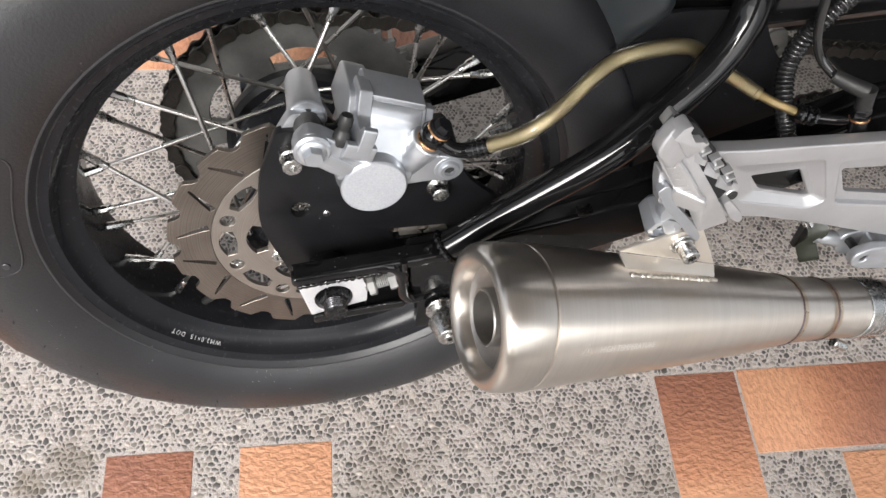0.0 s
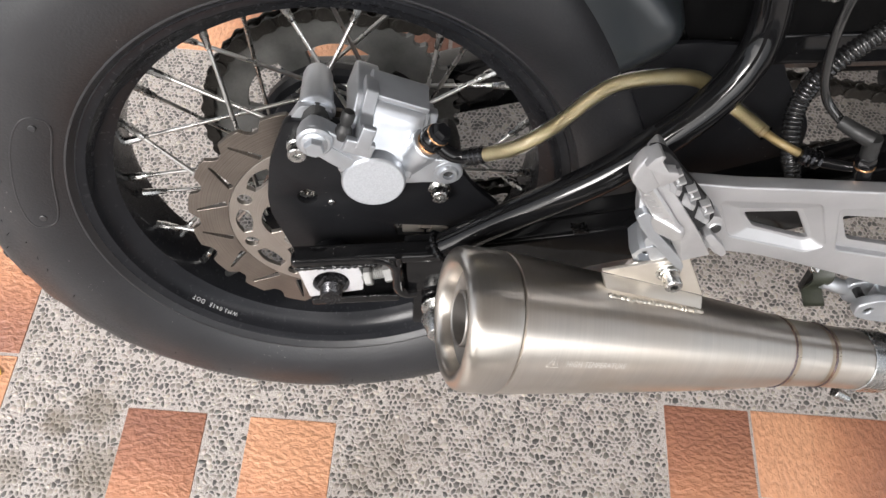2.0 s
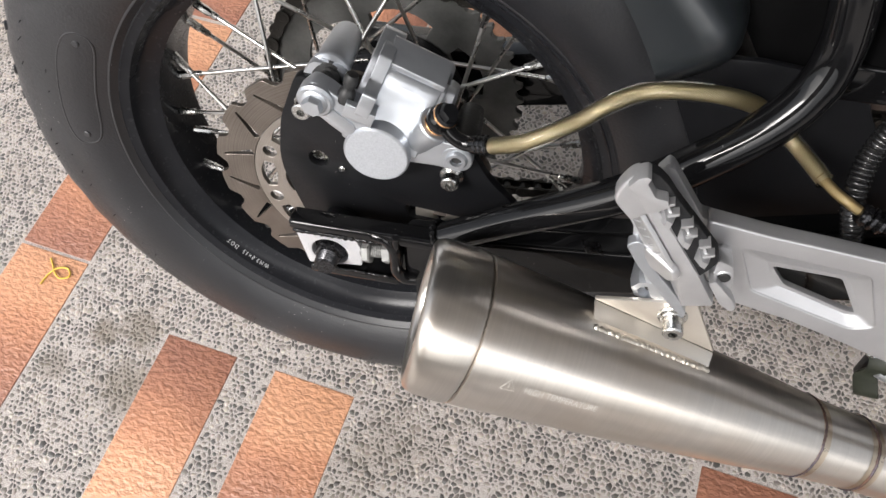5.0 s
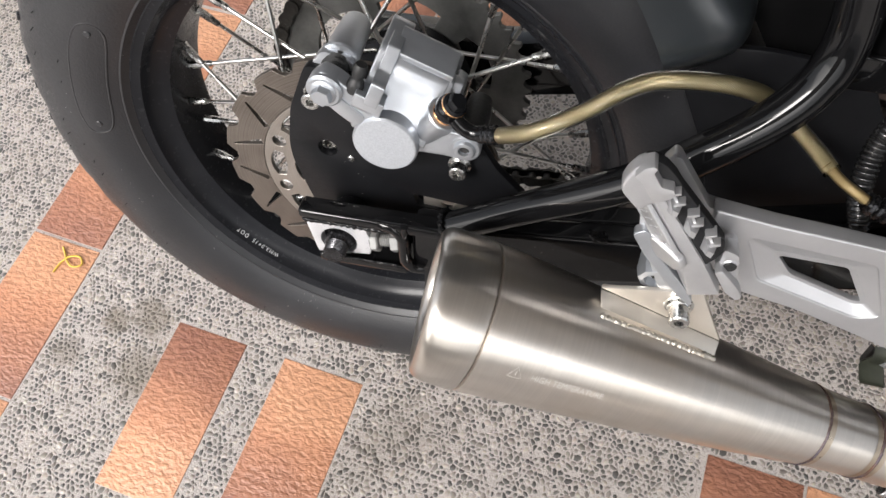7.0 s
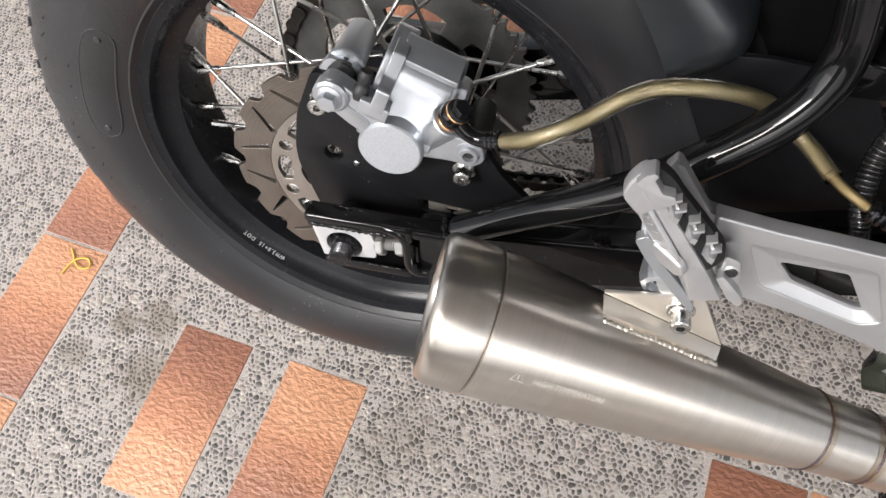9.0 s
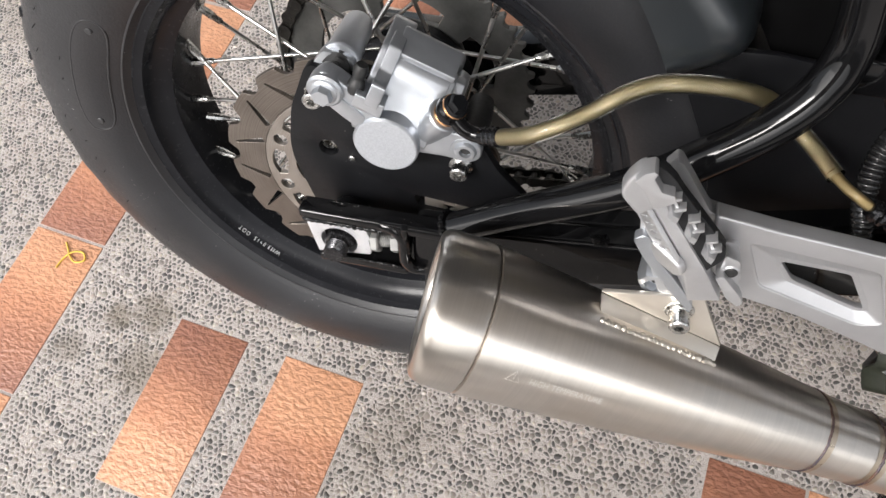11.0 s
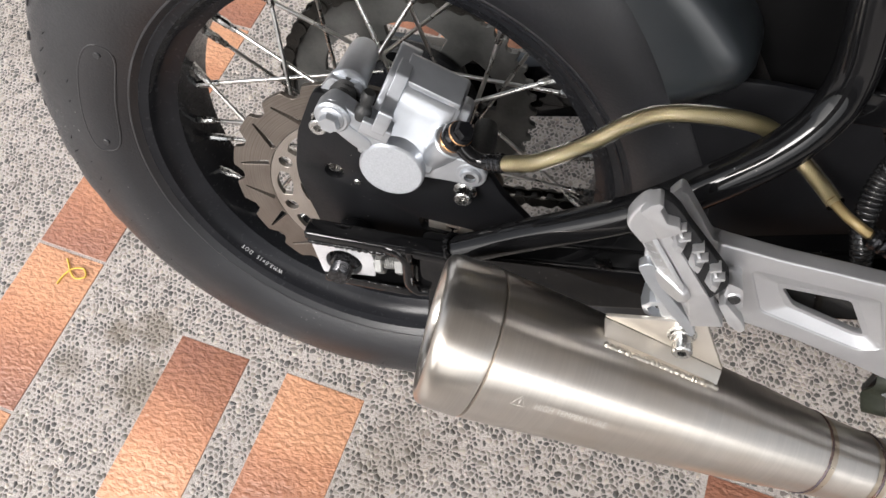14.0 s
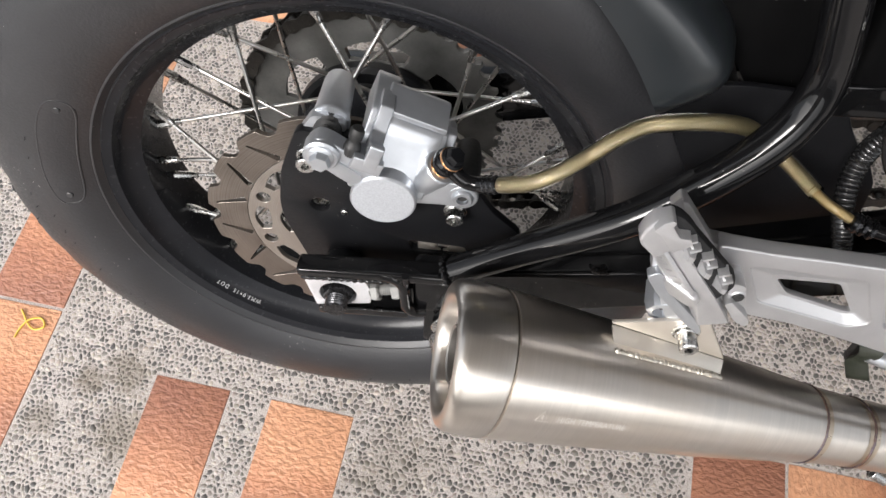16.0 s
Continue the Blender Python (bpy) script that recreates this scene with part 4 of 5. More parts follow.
part("lug_rim", lathe([(0.0040, 0.002), (0.0040, 0.0085), (0.0062, 0.0085), (0.0070, 0.0075), (0.0075, 0.0060), (0.0098, 0.0060), (0.0106, 0.005), (0.0106, 0.0), (0.0040, 0)], axis_frame((0.0477, -0.1010, 0.1205), (0, -1, 0)), 32), CAST, caliper)
# six-sided dark disc whose colour stands for the socket's inner shade
part("lug_socket_disc", cyl((0.0477, -0.1055, 0.1205), (0.0477, -0.1072, 0.1205), 0.0041, 6), DARK, caliper)
part("pin_boot", lathe([(0.0085, 0), (0.0100, 0.004), (0.0095, 0.010), (0.0100, 0.026), (0.0085, 0.040), (0.0, 0.044)], axis_frame((0.0490, -0.0980, 0.1215), (0, 1, 0)), 28), DARK, caliper)
part("mount_screw", join(cyl((0.0525, -0.088, 0.0955), (0.0525, -0.0985, 0.0955), 0.0070, 28), cyl((0.0525, -0.0965, 0.0955), (0.0525, -0.0980, 0.0955), 0.0082, 28), socket_screw((0.0525, -0.0975, 0.0955), (0, -1, 0), 0.0060, 0.0095)), CHROME, caliper, "zinc socket screw with washer")
part("bleed_cap", lathe([(0, 0), (0.0046, 0), (0.0054, 0.002), (0.0056, 0.0055), (0.0050, 0.0085), (0.0038, 0.0100), (0.0036, 0.0118), (0.0044, 0.0132), (0.0046, 0.0190), (0.0036, 0.0212), (0, 0.0215)], axis_frame((-0.0325, -0.1095, 0.1290), (-0.06, 0.10, 1)), 24), DARK, caliper, "black rubber bleed nipple cap")
# hose union
ux = Vector((0.52, -0.26, 0.81)).normalized()
u0 = cal_m.inverted() @ Vector((0.0735, -0.1030, 0.1165))
uv_ = cal_m.inverted().to_3x3() @ ux
part("union_boss", lathe([(0, 0), (0.0108, 0), (0.0108, 0.0190), (0.0116, 0.0196), (0.0116, 0.0290), (0.0108, 0.0300), (0, 0.0300)], axis_frame(u0 - uv_ * 0.026, uv_), 36), CAST, caliper)
part("copper_washer", cyl(u0 + uv_ * 0.004, u0 + uv_ * 0.0055, 0.0086, 28, 0.0003), COPPER, caliper, "copper washer")
part("banjo_eye", lathe([(0, 0), (0.0076, 0), (0.0094, 0.0025), (0.0098, 0.005), (0.0094, 0.0075), (0.0076, 0.010), (0, 0.010)], axis_frame(u0 + uv_ * 0.0055, uv_), 32), BLACK, caliper, "black chromed hose eye")
part("copper_washer", cyl(u0 + uv_ * 0.0155, u0 + uv_ * 0.017, 0.0084, 28, 0.0003), COPPER, caliper, "copper washer")
part("union_bolt", hex_head(u0 + uv_ * 0.017, uv_, 0.0064, 0.0065, 0.0080), SATIN, caliper)
part("pad_spring", prism(rounded([(0.024, 0.118), (0.025, 0.142), (0.033, 0.140), (0.035, 0.120)], 0.003), -0.090, -0.060, bev=0.001), CAST, caliper)

# ---- brake hose ----
hose_pts = [(0.098, -0.117, 0.1165), (0.1075, -0.1165, 0.1180), (0.118, -0.1215, 0.1250), (0.131, -0.1300, 0.1370), (0.146, -0.1290, 0.1460), (0.163, -0.1210, 0.1530), (0.178, -0.1150, 0.1625), (0.193, -0.1085, 0.1670), (0.210, -0.1070, 0.1700), (0.228, -0.1030, 0.1682), (0.2431, -0.0975, 0.1635), (0.2600, -0.0905, 0.1545), (0.2750, -0.0880, 0.1415), (0.2878, -0.0920, 0.1326), (0.2972, -0.1040, 0.1297), (0.3040, -0.1160, 0.1285)]
hose = part("brake_hose", tube(hose_pts[1:], 0.0033, 24, 10, uv=True), HOSE, bike, "braided brass brake hose in clear sleeve")
part("clear_sleeve", tube(hose_pts[1:], 0.0054, 28, 10), SLEEVE, hose, "clear yellowish plastic sleeve")
part("hose_core", tube([(0.302, -0.1130, 0.1290), (0.309, -0.1220, 0.1275), (0.316, -0.1280, 0.1262), (0.324, -0.132, 0.1235)], 0.0031, 16, 6, uv=True), BARE, hose)
part("hose_ferrule", join(tube([(0.0800, -0.1080, 0.1240), (0.0870, -0.1110, 0.1180), (0.0940, -0.1125, 0.1150), (0.1020, -0.1140, 0.1155)], 0.0050, 16, 6), cyl((0.1000, -0.1135, 0.1150), (0.1120, -0.1185, 0.1210), 0.0058, 20)), BLACK, hose, "black hose end fitting")
for s in (0.30, 0.55, 0.80):
    q = Vector((0.1000, -0.1135, 0.1150)).lerp(Vector((0.1120, -0.1185, 0.1210)), s)
    part("crimp_ring", cyl(q, q + Vector((0.0012, -0.0005, 0.0006)), 0.0063, 20, 0.0003), GUN, hose)
part("far_ferrule", join(tube([(0.322, -0.132, 0.1242), (0.330, -0.134, 0.1215), (0.345, -0.141, 0.1215), (0.357, -0.147, 0.1235)], lambda t: 0.0050 - 0.0020 * t, 16, 6), cyl((0.3225, -0.132, 0.1238), (0.328, -0.1335, 0.1222), 0.0060, 20)), BLACK, hose)

for s_ in (0.15, 0.45, 0.80):
    q = Vector((0.3225, -0.132, 0.1238)).lerp(Vector((0.336, -0.1365, 0.1212)), s_)
    part("crimp_ring", cyl(q, q + Vector((0.0024, -0.0007, -0.0006)), 0.0066, 8, 0.0004), GUN, hose)

# brake light switch on the master cylinder union
switch = part("brake_switch", join(cyl((0.3605, -0.150, 0.118), (0.3585, -0.149, 0.128), 0.0062, 28), hex_head((0.3583, -0.149, 0.1285), (-0.22, 0.03, 0.95), 0.0064, 0.0075, 0.0062)), BLACK, bike, "black brake light switch on a hose union")
part("copper_washer", cyl((0.3589, -0.149, 0.1265), (0.3586, -0.149, 0.1282), 0.0066, 28, 0.0004), COPPER, switch, "copper washer")
part("switch_boot", join(tube([(0.3572, -0.1487, 0.1355), (0.3560, -0.1483, 0.142), (0.3545, -0.148, 0.1505)], 0.0054, 18, 6), tube([(0.3545, -0.148, 0.1480), (0.346, -0.141, 0.1500), (0.338, -0.133, 0.1520)], lambda t: 0.0054 - 0.0008 * t, 18, 6)), DARK, switch, "black rubber switch boot")
part("switch_wire", tube([(0.341, -0.132, 0.1500), (0.335, -0.127, 0.1550), (0.329, -0.123, 0.1620), (0.3225, -0.121, 0.1760), (0.3175, -0.120, 0.1980), (0.3165, -0.118, 0.2240), (0.322, -0.113, 0.255), (0.34, -0.10, 0.30)], 0.0030, 14, 8), LOOM, bike, "shiny black cable")

part("wire_conduit", tube([(0.334, -0.130, 0.078), (0.329, -0.128, 0.099), (0.322, -0.121, 0.120), (0.3225, -0.110, 0.136), (0.325, -0.105, 0.150), (0.328, -0.106, 0.166), (0.336, -0.107, 0.180), (0.350, -0.105, 0.192), (0.372, -0.10, 0.205), (0.41, -0.09, 0.215)], 0.0054, 18, 6, ribs=(0.0033, 0.0013)), LOOM, bike, "grey-black corrugated wire conduit")

# ---- exhaust ----
mx = Vector((1, 0.059, -0.3478)).normalized()
my = Vector((0, 1, 0))
my = (my - mx * my.dot(mx)).normalized()
mz = mx.cross(my)
muf_m = Matrix.Translation((0, -0.206, 0.0826)) @ Matrix((mx, my, mz)).transposed().to_4x4()
SEC = 1.0604  # metres along the axis per metre ahead
ALONG = Matrix.Rotation(radians(90), 4, "Y")


def turned(rows, n=72, slant=0.0):
    """Turned about the exhaust's axis: (place ahead, radius). slant: how far its open end is cut aslant."""
    bm = lathe([(r, x * SEC) for x, r in rows], ALONG, n)
    for v in bm.verts:
        v.co.x -= slant * v.co.z * min(1.0, max(0.0, (0.1142 * SEC - v.co.x) / 0.020))
    return bm


muffler = part("exhaust", turned([(0.1142, 0.0466), (0.1150, 0.0481), (0.122, 0.0479), (0.14, 0.0466), (0.16, 0.0451), (0.18, 0.0435), (0.22, 0.0404), (0.26, 0.0369), (0.30, 0.0330), (0.335, 0.0290), (0.3408, 0.0282)], 80), STEEL, bike, "brushed stainless cone exhaust muffler", muf_m)
part("end_cap", turned([(0.0950, 0.0335), (0.0890, 0.0345), (0.0862, 0.0362), (0.0848, 0.0385), (0.0842, 0.0410), (0.0846, 0.0436), (0.0860, 0.0459), (0.0885, 0.0475), (0.0920, 0.0484), (0.1122, 0.0488), (0.1130, 0.0485), (0.1133, 0.0466), (0.1142, 0.0462)], 80, 0.13), CAPSTEEL, muffler, "rolled stainless end cap")
part("outlet_dish", turned([(0.0948, 0.0337), (0.0975, 0.0310), (0.0990, 0.0265), (0.0995, 0.0190)], 60, 0.13), DULL, muffler)
part("outlet_pipe", turned([(0.1000, 0.0190), (0.0905, 0.0190), (0.0895, 0.0182), (0.0905, 0.0170), (0.1060, 0.0166), (0.17, 0.0160)], 48, 0.13), DULL, muffler)
part("outlet_baffle", turned([(0.17, 0.017), (0.171, 0.0)], 32), SOOT, muffler)
part("neck", turned([(0.3408, 0.0279), (0.376, 0.0258), (0.384, 0.0254), (0.424, 0.0250), (0.425, 0.0240), (0.425, 0.020)], 64), STEEL, muffler)
for x, r, w in ((0.3408, 0.0279, 0.0015), (0.3821, 0.0253, 0.0017)):
    wr = random.Random(11)
    path = [(x * SEC + wr.uniform(-.0004, .0004), r * math.cos(2 * math.pi * k / 60), r * math.sin(2 * math.pi * k / 60)) for k in range(60)]
    part("weld_seam", tube(path + path[:1], lambda t: w * (0.75 + 0.12 * math.sin(t * 400)), 8, 2), WELD, muffler, "heat-tinted weld seam")
    part("heat_tint", turned([(x - 0.0048, r + 0.00070), (x + 0.0048, r + 0.00015)], 56), TINT, muffler)
clamp = part("exhaust_clamp", turned([(0.422, 0.0254), (0.4225, 0.0264), (0.446, 0.0264), (0.447, 0.0254)], 56), CHROME, muffler, "chrome pipe clamp")
part("header_pipe", turned([(0.42, 0.0236), (0.50, 0.0236), (0.62, 0.0236)], 40), STEEL, muffler)
part("clamp_bolt", cyl((0.455, -0.012, -0.033), (0.470, -0.016, -0.036), 0.0045), CHROME, muffler)


def on_muffler(x, a, lift=0.0003):
    r = np.interp(x / SEC, (0.115, 0.14, 0.16, 0.18, 0.22, 0.26), (0.0481, 0.0466, 0.0451, 0.0435, 0.0404, 0.0369)) + lift
    return Vector((x, r * math.cos(a), r * math.sin(a)))


letters = lettering("HIGH TEMPERATURE", 0.0064)
wide = max(v.co.x for v in letters.verts)
for v in letters.verts:
    v.co = on_muffler(0.1560 + v.co.x / wide * 0.0470, math.radians(157.5) - v.co.y / 0.046)
part("warning_text", letters, ETCH, muffler, "etched warning text")
corner = [(0.1420, 0.0), (0.1505, 0.0), (0.1462, 0.0075), (0.1420, 0.0)]
for (xa, za), (xb, zb) in zip(corner, corner[1:]):
    part("warning_sign", tube([on_muffler(xa + (xb - xa) * s, math.radians(158.5) - (za + (zb - za) * s) / 0.046, 0.0001) for s in (0.0, 0.33, 0.67, 1.0)], 0.00010, 6, 1), ETCH, muffler)
part("warning_sign", tube([on_muffler(0.1462, math.radians(158.5) - z / 0.046) for z in (0.0018, 0.0046)], 0.0002, 6, 1), ETCH, muffler)


def bent_sheet(corners, off):
    """A flat sheet between its corners, thickened by off."""
    bm = bmesh.new()
    f = bm.faces.new([bm.verts.new(p) for p in corners])
    got = bmesh.ops.extrude_face_region(bm, geom=[f])
    bmesh.ops.translate(bm, vec=off, verts=[v for v in got["geom"] if isinstance(v, bmesh.types.BMVert)])
    bmesh.ops.recalc_face_normals(bm, faces=bm.faces)
    return crisp(bm, 0.0005)


hang = part("exhaust_bracket", bent_sheet([(0.1885, -0.1795, 0.0668), (0.2440, -0.1795, 0.0780), (0.2465, -0.1796, 0.0765), (0.2665, -0.1818, 0.0366)], (0, 0.0026, 0.0006)), SHEET, bike, "folded stainless hanger bracket")
part("bracket_flange", bent_sheet([(0.1885, -0.1798, 0.0666), (0.2665, -0.1820, 0.0364), (0.2648, -0.1905, 0.0293), (0.1902, -0.1955, 0.0612)], (0, 0.0012, -0.0024)), SHEET, hang)
part("bracket_weld", weld((0.1900, -0.1965, 0.0622), (0.2645, -0.1915, 0.0305), 0.0022, 0.0036, 5), BEAD, hang, "bright weld bead")
part("bracket_bolt", join(cyl((0.2350, -0.1795, 0.0640), (0.2350, -0.1815, 0.0640), 0.0088, 28), cyl((0.2350, -0.1815, 0.0640), (0.2350, -0.1838, 0.0640), 0.0070, 28), socket_screw((0.2352, -0.1835, 0.0640), (0, -1, 0), 0.0060, 0.0105)), CHROME, hang, "zinc socket bolt")

# ---- pillion footrest and its cast hanger ----
outline = [(0.236, 0.136), (0.245, 0.1345), (0.271, 0.1305), (0.303, 0.1275), (0.358, 0.1215), (0.450, 0.112), (0.56, 0.10), (0.56, 0.0), (0.44, 0.008), (0.40, 0.024), (0.372, 0.036), (0.338, 0.0495), (0.302, 0.0625), (0.264, 0.0715), (0.246, 0.090)]
h1 = rounded([(0.2805, 0.1025), (0.3185, 0.1012), (0.3365, 0.0735), (0.332, 0.0735), (0.2915, 0.0885)], 0.003)
h2 = rounded([(0.3525, 0.0945), (0.405, 0.088), (0.418, 0.056), (0.366, 0.0700)], 0.004)
cell1 = rounded([(0.2590, 0.1180), (0.3290, 0.1110), (0.3490, 0.0690), (0.3370, 0.0640), (0.2745, 0.0845)], 0.004)
cell2 = rounded([(0.3440, 0.1055), (0.4300, 0.0970), (0.4450, 0.0420), (0.3590, 0.0640)], 0.004)
hanger = part("footrest_hanger", prism(rounded(outline, 0.004), -0.168, -0.1570, [cell1, cell2], 0.0036, segments=3), ALLOY, bike, "silver cast footrest hanger")
part("hanger_web", prism(rounded([(0.262, 0.120), (0.45, 0.104), (0.455, 0.030), (0.33, 0.060), (0.272, 0.078)], 0.004), -0.1630, -0.1585, [h1, h2], 0.0018), ALLOY, hanger)
bevelled = bmesh.new()  # the casting slopes down from its raised rim to the window
high, low = ([bevelled.verts.new((x, y, z)) for x, z in loop] for loop, y in ((cell1, -0.1672), (rounded([(0.2795, 0.1040), (0.3195, 0.1022), (0.3385, 0.0730), (0.3320, 0.0722), (0.2900, 0.0878)], 0.003), -0.1622)))
for k in range(len(high)):
    n = (k + 1) % len(high)
    bevelled.faces.new((high[k], high[n], low[n], low[k]))
part("window_slope", bevelled, ALLOY, hanger)
part("stop_blade", prism(rounded([(0.2045, 0.1570), (0.2088, 0.1652), (0.2117, 0.1640), (0.2335, 0.1330), (0.2470, 0.1300), (0.2470, 0.1150), (0.2269, 0.1260)], 0.0015), -0.1600, -0.1535, bev=0.0010), ALLOY, hanger)
part("blade_rim", prism(rounded([(0.2088, 0.1655), (0.2120, 0.1645), (0.2340, 0.1332), (0.2470, 0.1305), (0.2470, 0.1270), (0.2325, 0.1298), (0.2098, 0.1622)], 0.001), -0.1640, -0.1595, bev=0.0008), ALLOY, hanger)

PEG_FOOT, PEG_UP, PEG_OVER = Vector((0.2323, 0.0, 0.0943)), Vector((-0.495, 0.0, 0.869)), Vector((0.869, 0.0, 0.495))


def on_peg(s, c, y):
    """A place on the folded footrest: s along it from its foot, c across it, y as in the bike."""
    return PEG_FOOT + PEG_UP * s + PEG_OVER * c + Vector((0, y, 0))


def slab(corners, off, bev=0.001, segments=2):
    """A solid with the given face, extended by off."""
    bm = bmesh.new()
    f = bm.faces.new([bm.verts.new(p) for p in corners])
    got = bmesh.ops.extrude_face_region(bm, geom=[f])
    bmesh.ops.translate(bm, vec=off, verts=[v for v in got["geom"] if isinstance(v, bmesh.types.BMVert)])
    bmesh.ops.recalc_face_normals(bm, faces=bm.faces)
    return crisp(bm, bev, segments)


def peg_plate(outline, y0, y1, bev=0.0008, segments=2):
    return slab([on_peg(s, c, y0) for s, c in outline], Vector((0, y1 - y0, 0)), bev, segments)


# the toothed tread faces outwards, the nameplate lies on the slanting flank beside it
def peg_loft(rows, bev=0.0008):
    """A solid through sections across the footrest: (s, ((c, y), ...))."""
    bm = bmesh.new()
    rings = [[bm.verts.new(on_peg(s, c, y)) for c, y in row] for s, row in rows]
    for a, b in zip(rings, rings[1:]):
        for k in range(len(a)):
            n = (k + 1) % len(a)
            bm.faces.new((a[k], a[n], b[n], b[k]))
    bm.faces.new(rings[0][::-1])
    bm.faces.new(rings[-1])
    bmesh.ops.recalc_face_normals(bm, faces=bm.faces)
    return crisp(bm, bev, 2, 20)


peg = part("footrest", peg_loft([(-0.0038, ((-0.0020, -0.1880), (-0.0010, -0.1925), (0.0162, -0.1952), (0.0168, -0.1860), (0.0040, -0.1820))),
                                 (0.0250, ((-0.0020, -0.1880), (0.0050, -0.1958), (0.0152, -0.1950), (0.0160, -0.1860), (0.0030, -0.1800))),
                                 (0.0275, ((-0.0074, -0.1830), (0.0076, -0.1966), (0.0150, -0.1952), (0.0160, -0.1855), (0.0, -0.1770))),
                                 (0.0880, ((-0.0060, -0.1855), (0.0056, -0.1962), (0.0095, -0.1958), (0.0100, -0.1860), (0.0, -0.1780)))]), PEG, bike, "folded silver alloy footrest")
part("footrest_head", join(peg_plate([(0.0790, 0.0060), (0.0795, 0.0142), (0.0808, 0.0171), (0.0849, 0.0178), (0.0885, 0.0131), (0.0978, 0.0126), (0.1000, 0.0150), (0.1022, 0.0138), (0.1024, 0.0096), (0.0990, 0.0034), (0.0940, 0.0052)], -0.2000, -0.1890, 0.0008),
                           peg_plate(rounded([(0.0730, -0.0040), (0.0870, -0.0070), (0.0915, -0.0060), (0.0970, -0.0008), (0.1012, 0.0062), (0.1010, 0.0125), (0.0860, 0.0120), (0.0760, 0.0080)], 0.003, 4), -0.1965, -0.1860, 0.0050, 4)), PEG, peg)
part("rubber_pad", peg_plate(rounded([(0.0150, 0.0060), (0.0245, 0.0220), (0.0285, 0.0268), (0.0360, 0.0290), (0.0520, 0.0260), (0.0680, 0.0228), (0.0800, 0.0204), (0.0874, 0.0196), (0.0950, 0.0174), (0.1000, 0.0142), (0.1020, 0.0100), (0.0960, 0.0040), (0.0800, 0.0040)], 0.0015, 2), -0.1935, -0.1865, 0.0022), GRIP, peg, "black rubber pad")
def tooth(s0, c0):
    """A faceted block, broad at its root."""
    root = [(s0 - 0.0006, c0 + 0.0020), (s0 + 0.0060, c0 - 0.0016), (s0 + 0.0142, c0 + 0.0028), (s0 + 0.0072, c0 + 0.0080)]
    bm = bmesh.new()
    low = [bm.verts.new(on_peg(a, b, -0.1935)) for a, b in root]
    high = [bm.verts.new(on_peg(s0 + 0.0082 + (a - s0 - 0.0082) * 0.42, c0 + 0.0040 + (b - c0 - 0.0040) * 0.42, -0.2005)) for a, b in root]
    for k in range(4):
        bm.faces.new((low[k], low[(k + 1) % 4], high[(k + 1) % 4], high[k]))
    bm.faces.new(high)
    bmesh.ops.recalc_face_normals(bm, faces=bm.faces)
    return bm


for k in range(3):
    s0, c0 = 0.0625 - 0.0166 * k, 0.0100 + 0.0040 * k
    part("tooth", tooth(s0, c0), PEG, peg)
    for u in (0.0110, 0.0182):  # two prongs over the rubber, joined by a low bar
        part("prong", peg_plate([(s0 + u - 0.0009, c0 + 0.0042), (s0 + u - 0.0012, c0 + 0.0096), (s0 + u + 0.0003, c0 + 0.0100), (s0 + u + 0.0010, c0 + 0.0042)], -0.1985, -0.1915, 0.0004), PEG, peg)
    part("prong_bar", peg_plate([(s0 + 0.0100, c0 + 0.0050), (s0 + 0.0098, c0 + 0.0066), (s0 + 0.0190, c0 + 0.0066), (s0 + 0.0192, c0 + 0.0050)], -0.1970, -0.1900, 0.0004), PEG, peg)
FLANK = Vector((0.869 * 0.0096, -0.0090, 0.495 * 0.0096)).normalized()
FLANK_OUT = PEG_UP.cross(FLANK).normalized()
if FLANK_OUT.y > 0:
    FLANK_OUT = -FLANK_OUT


def on_flank(s, w, h=0.0):
    """A place on the slanting flank: w from its outer edge, h above it."""
    return on_peg(s, -0.0070, -0.1862) + FLANK * w + FLANK_OUT * h


part("nameplate", slab([on_flank(s, w, -0.001) for s, w in rounded([(0.0460, 0.0030), (0.0370, 0.0190), (0.0770, 0.0136), (0.0805, 0.0012)], 0.002, 3)], FLANK_OUT * 0.0022, 0.0006), PEG, peg)
rim_line = [(0.0480, 0.0038), (0.0395, 0.0182), (0.0765, 0.0130), (0.0798, 0.0020), (0.0480, 0.0038)]
part("nameplate_frame", tube([on_flank(s, w, 0.0012) for s, w in rim_line], 0.0005, 8, 1), PEG, peg)
part("nameplate_end", slab([on_flank(s, w, -0.002) for s, w in rounded([(0.0440, 0.0018), (0.0480, 0.0050), (0.0395, 0.0175), (0.0370, 0.0205), (0.0291, 0.0195), (0.0240, 0.0123), (0.0288, 0.0008), (0.0343, -0.0004)], 0.002, 3)], FLANK_OUT * 0.0050, 0.0022, 3), PEG, peg)
for i in range(5):
    mid = on_flank(0.0690 - 0.0056 * i, 0.0078 + 0.0010 * i, 0.0014)
    part("nameplate_bar", tube([mid - FLANK * 0.0026 - PEG_UP * 0.0008, mid + FLANK * 0.0026 + PEG_UP * 0.0008], 0.0004, 6, 1), PEG, peg)
rivet_at = on_flank(0.0755, 0.0088, 0.0008)
part("rivet", cyl(rivet_at, rivet_at + FLANK_OUT * 0.0012, 0.0026, 18), GOLD, peg)
part("peg_ring", lathe([(0.0018, 0), (0.0018, 0.0012), (0.0032, 0.0014), (0.0036, 0)], axis_frame(on_flank(0.0905, 0.0090, 0.0004), FLANK_OUT), 20), PEG, peg)
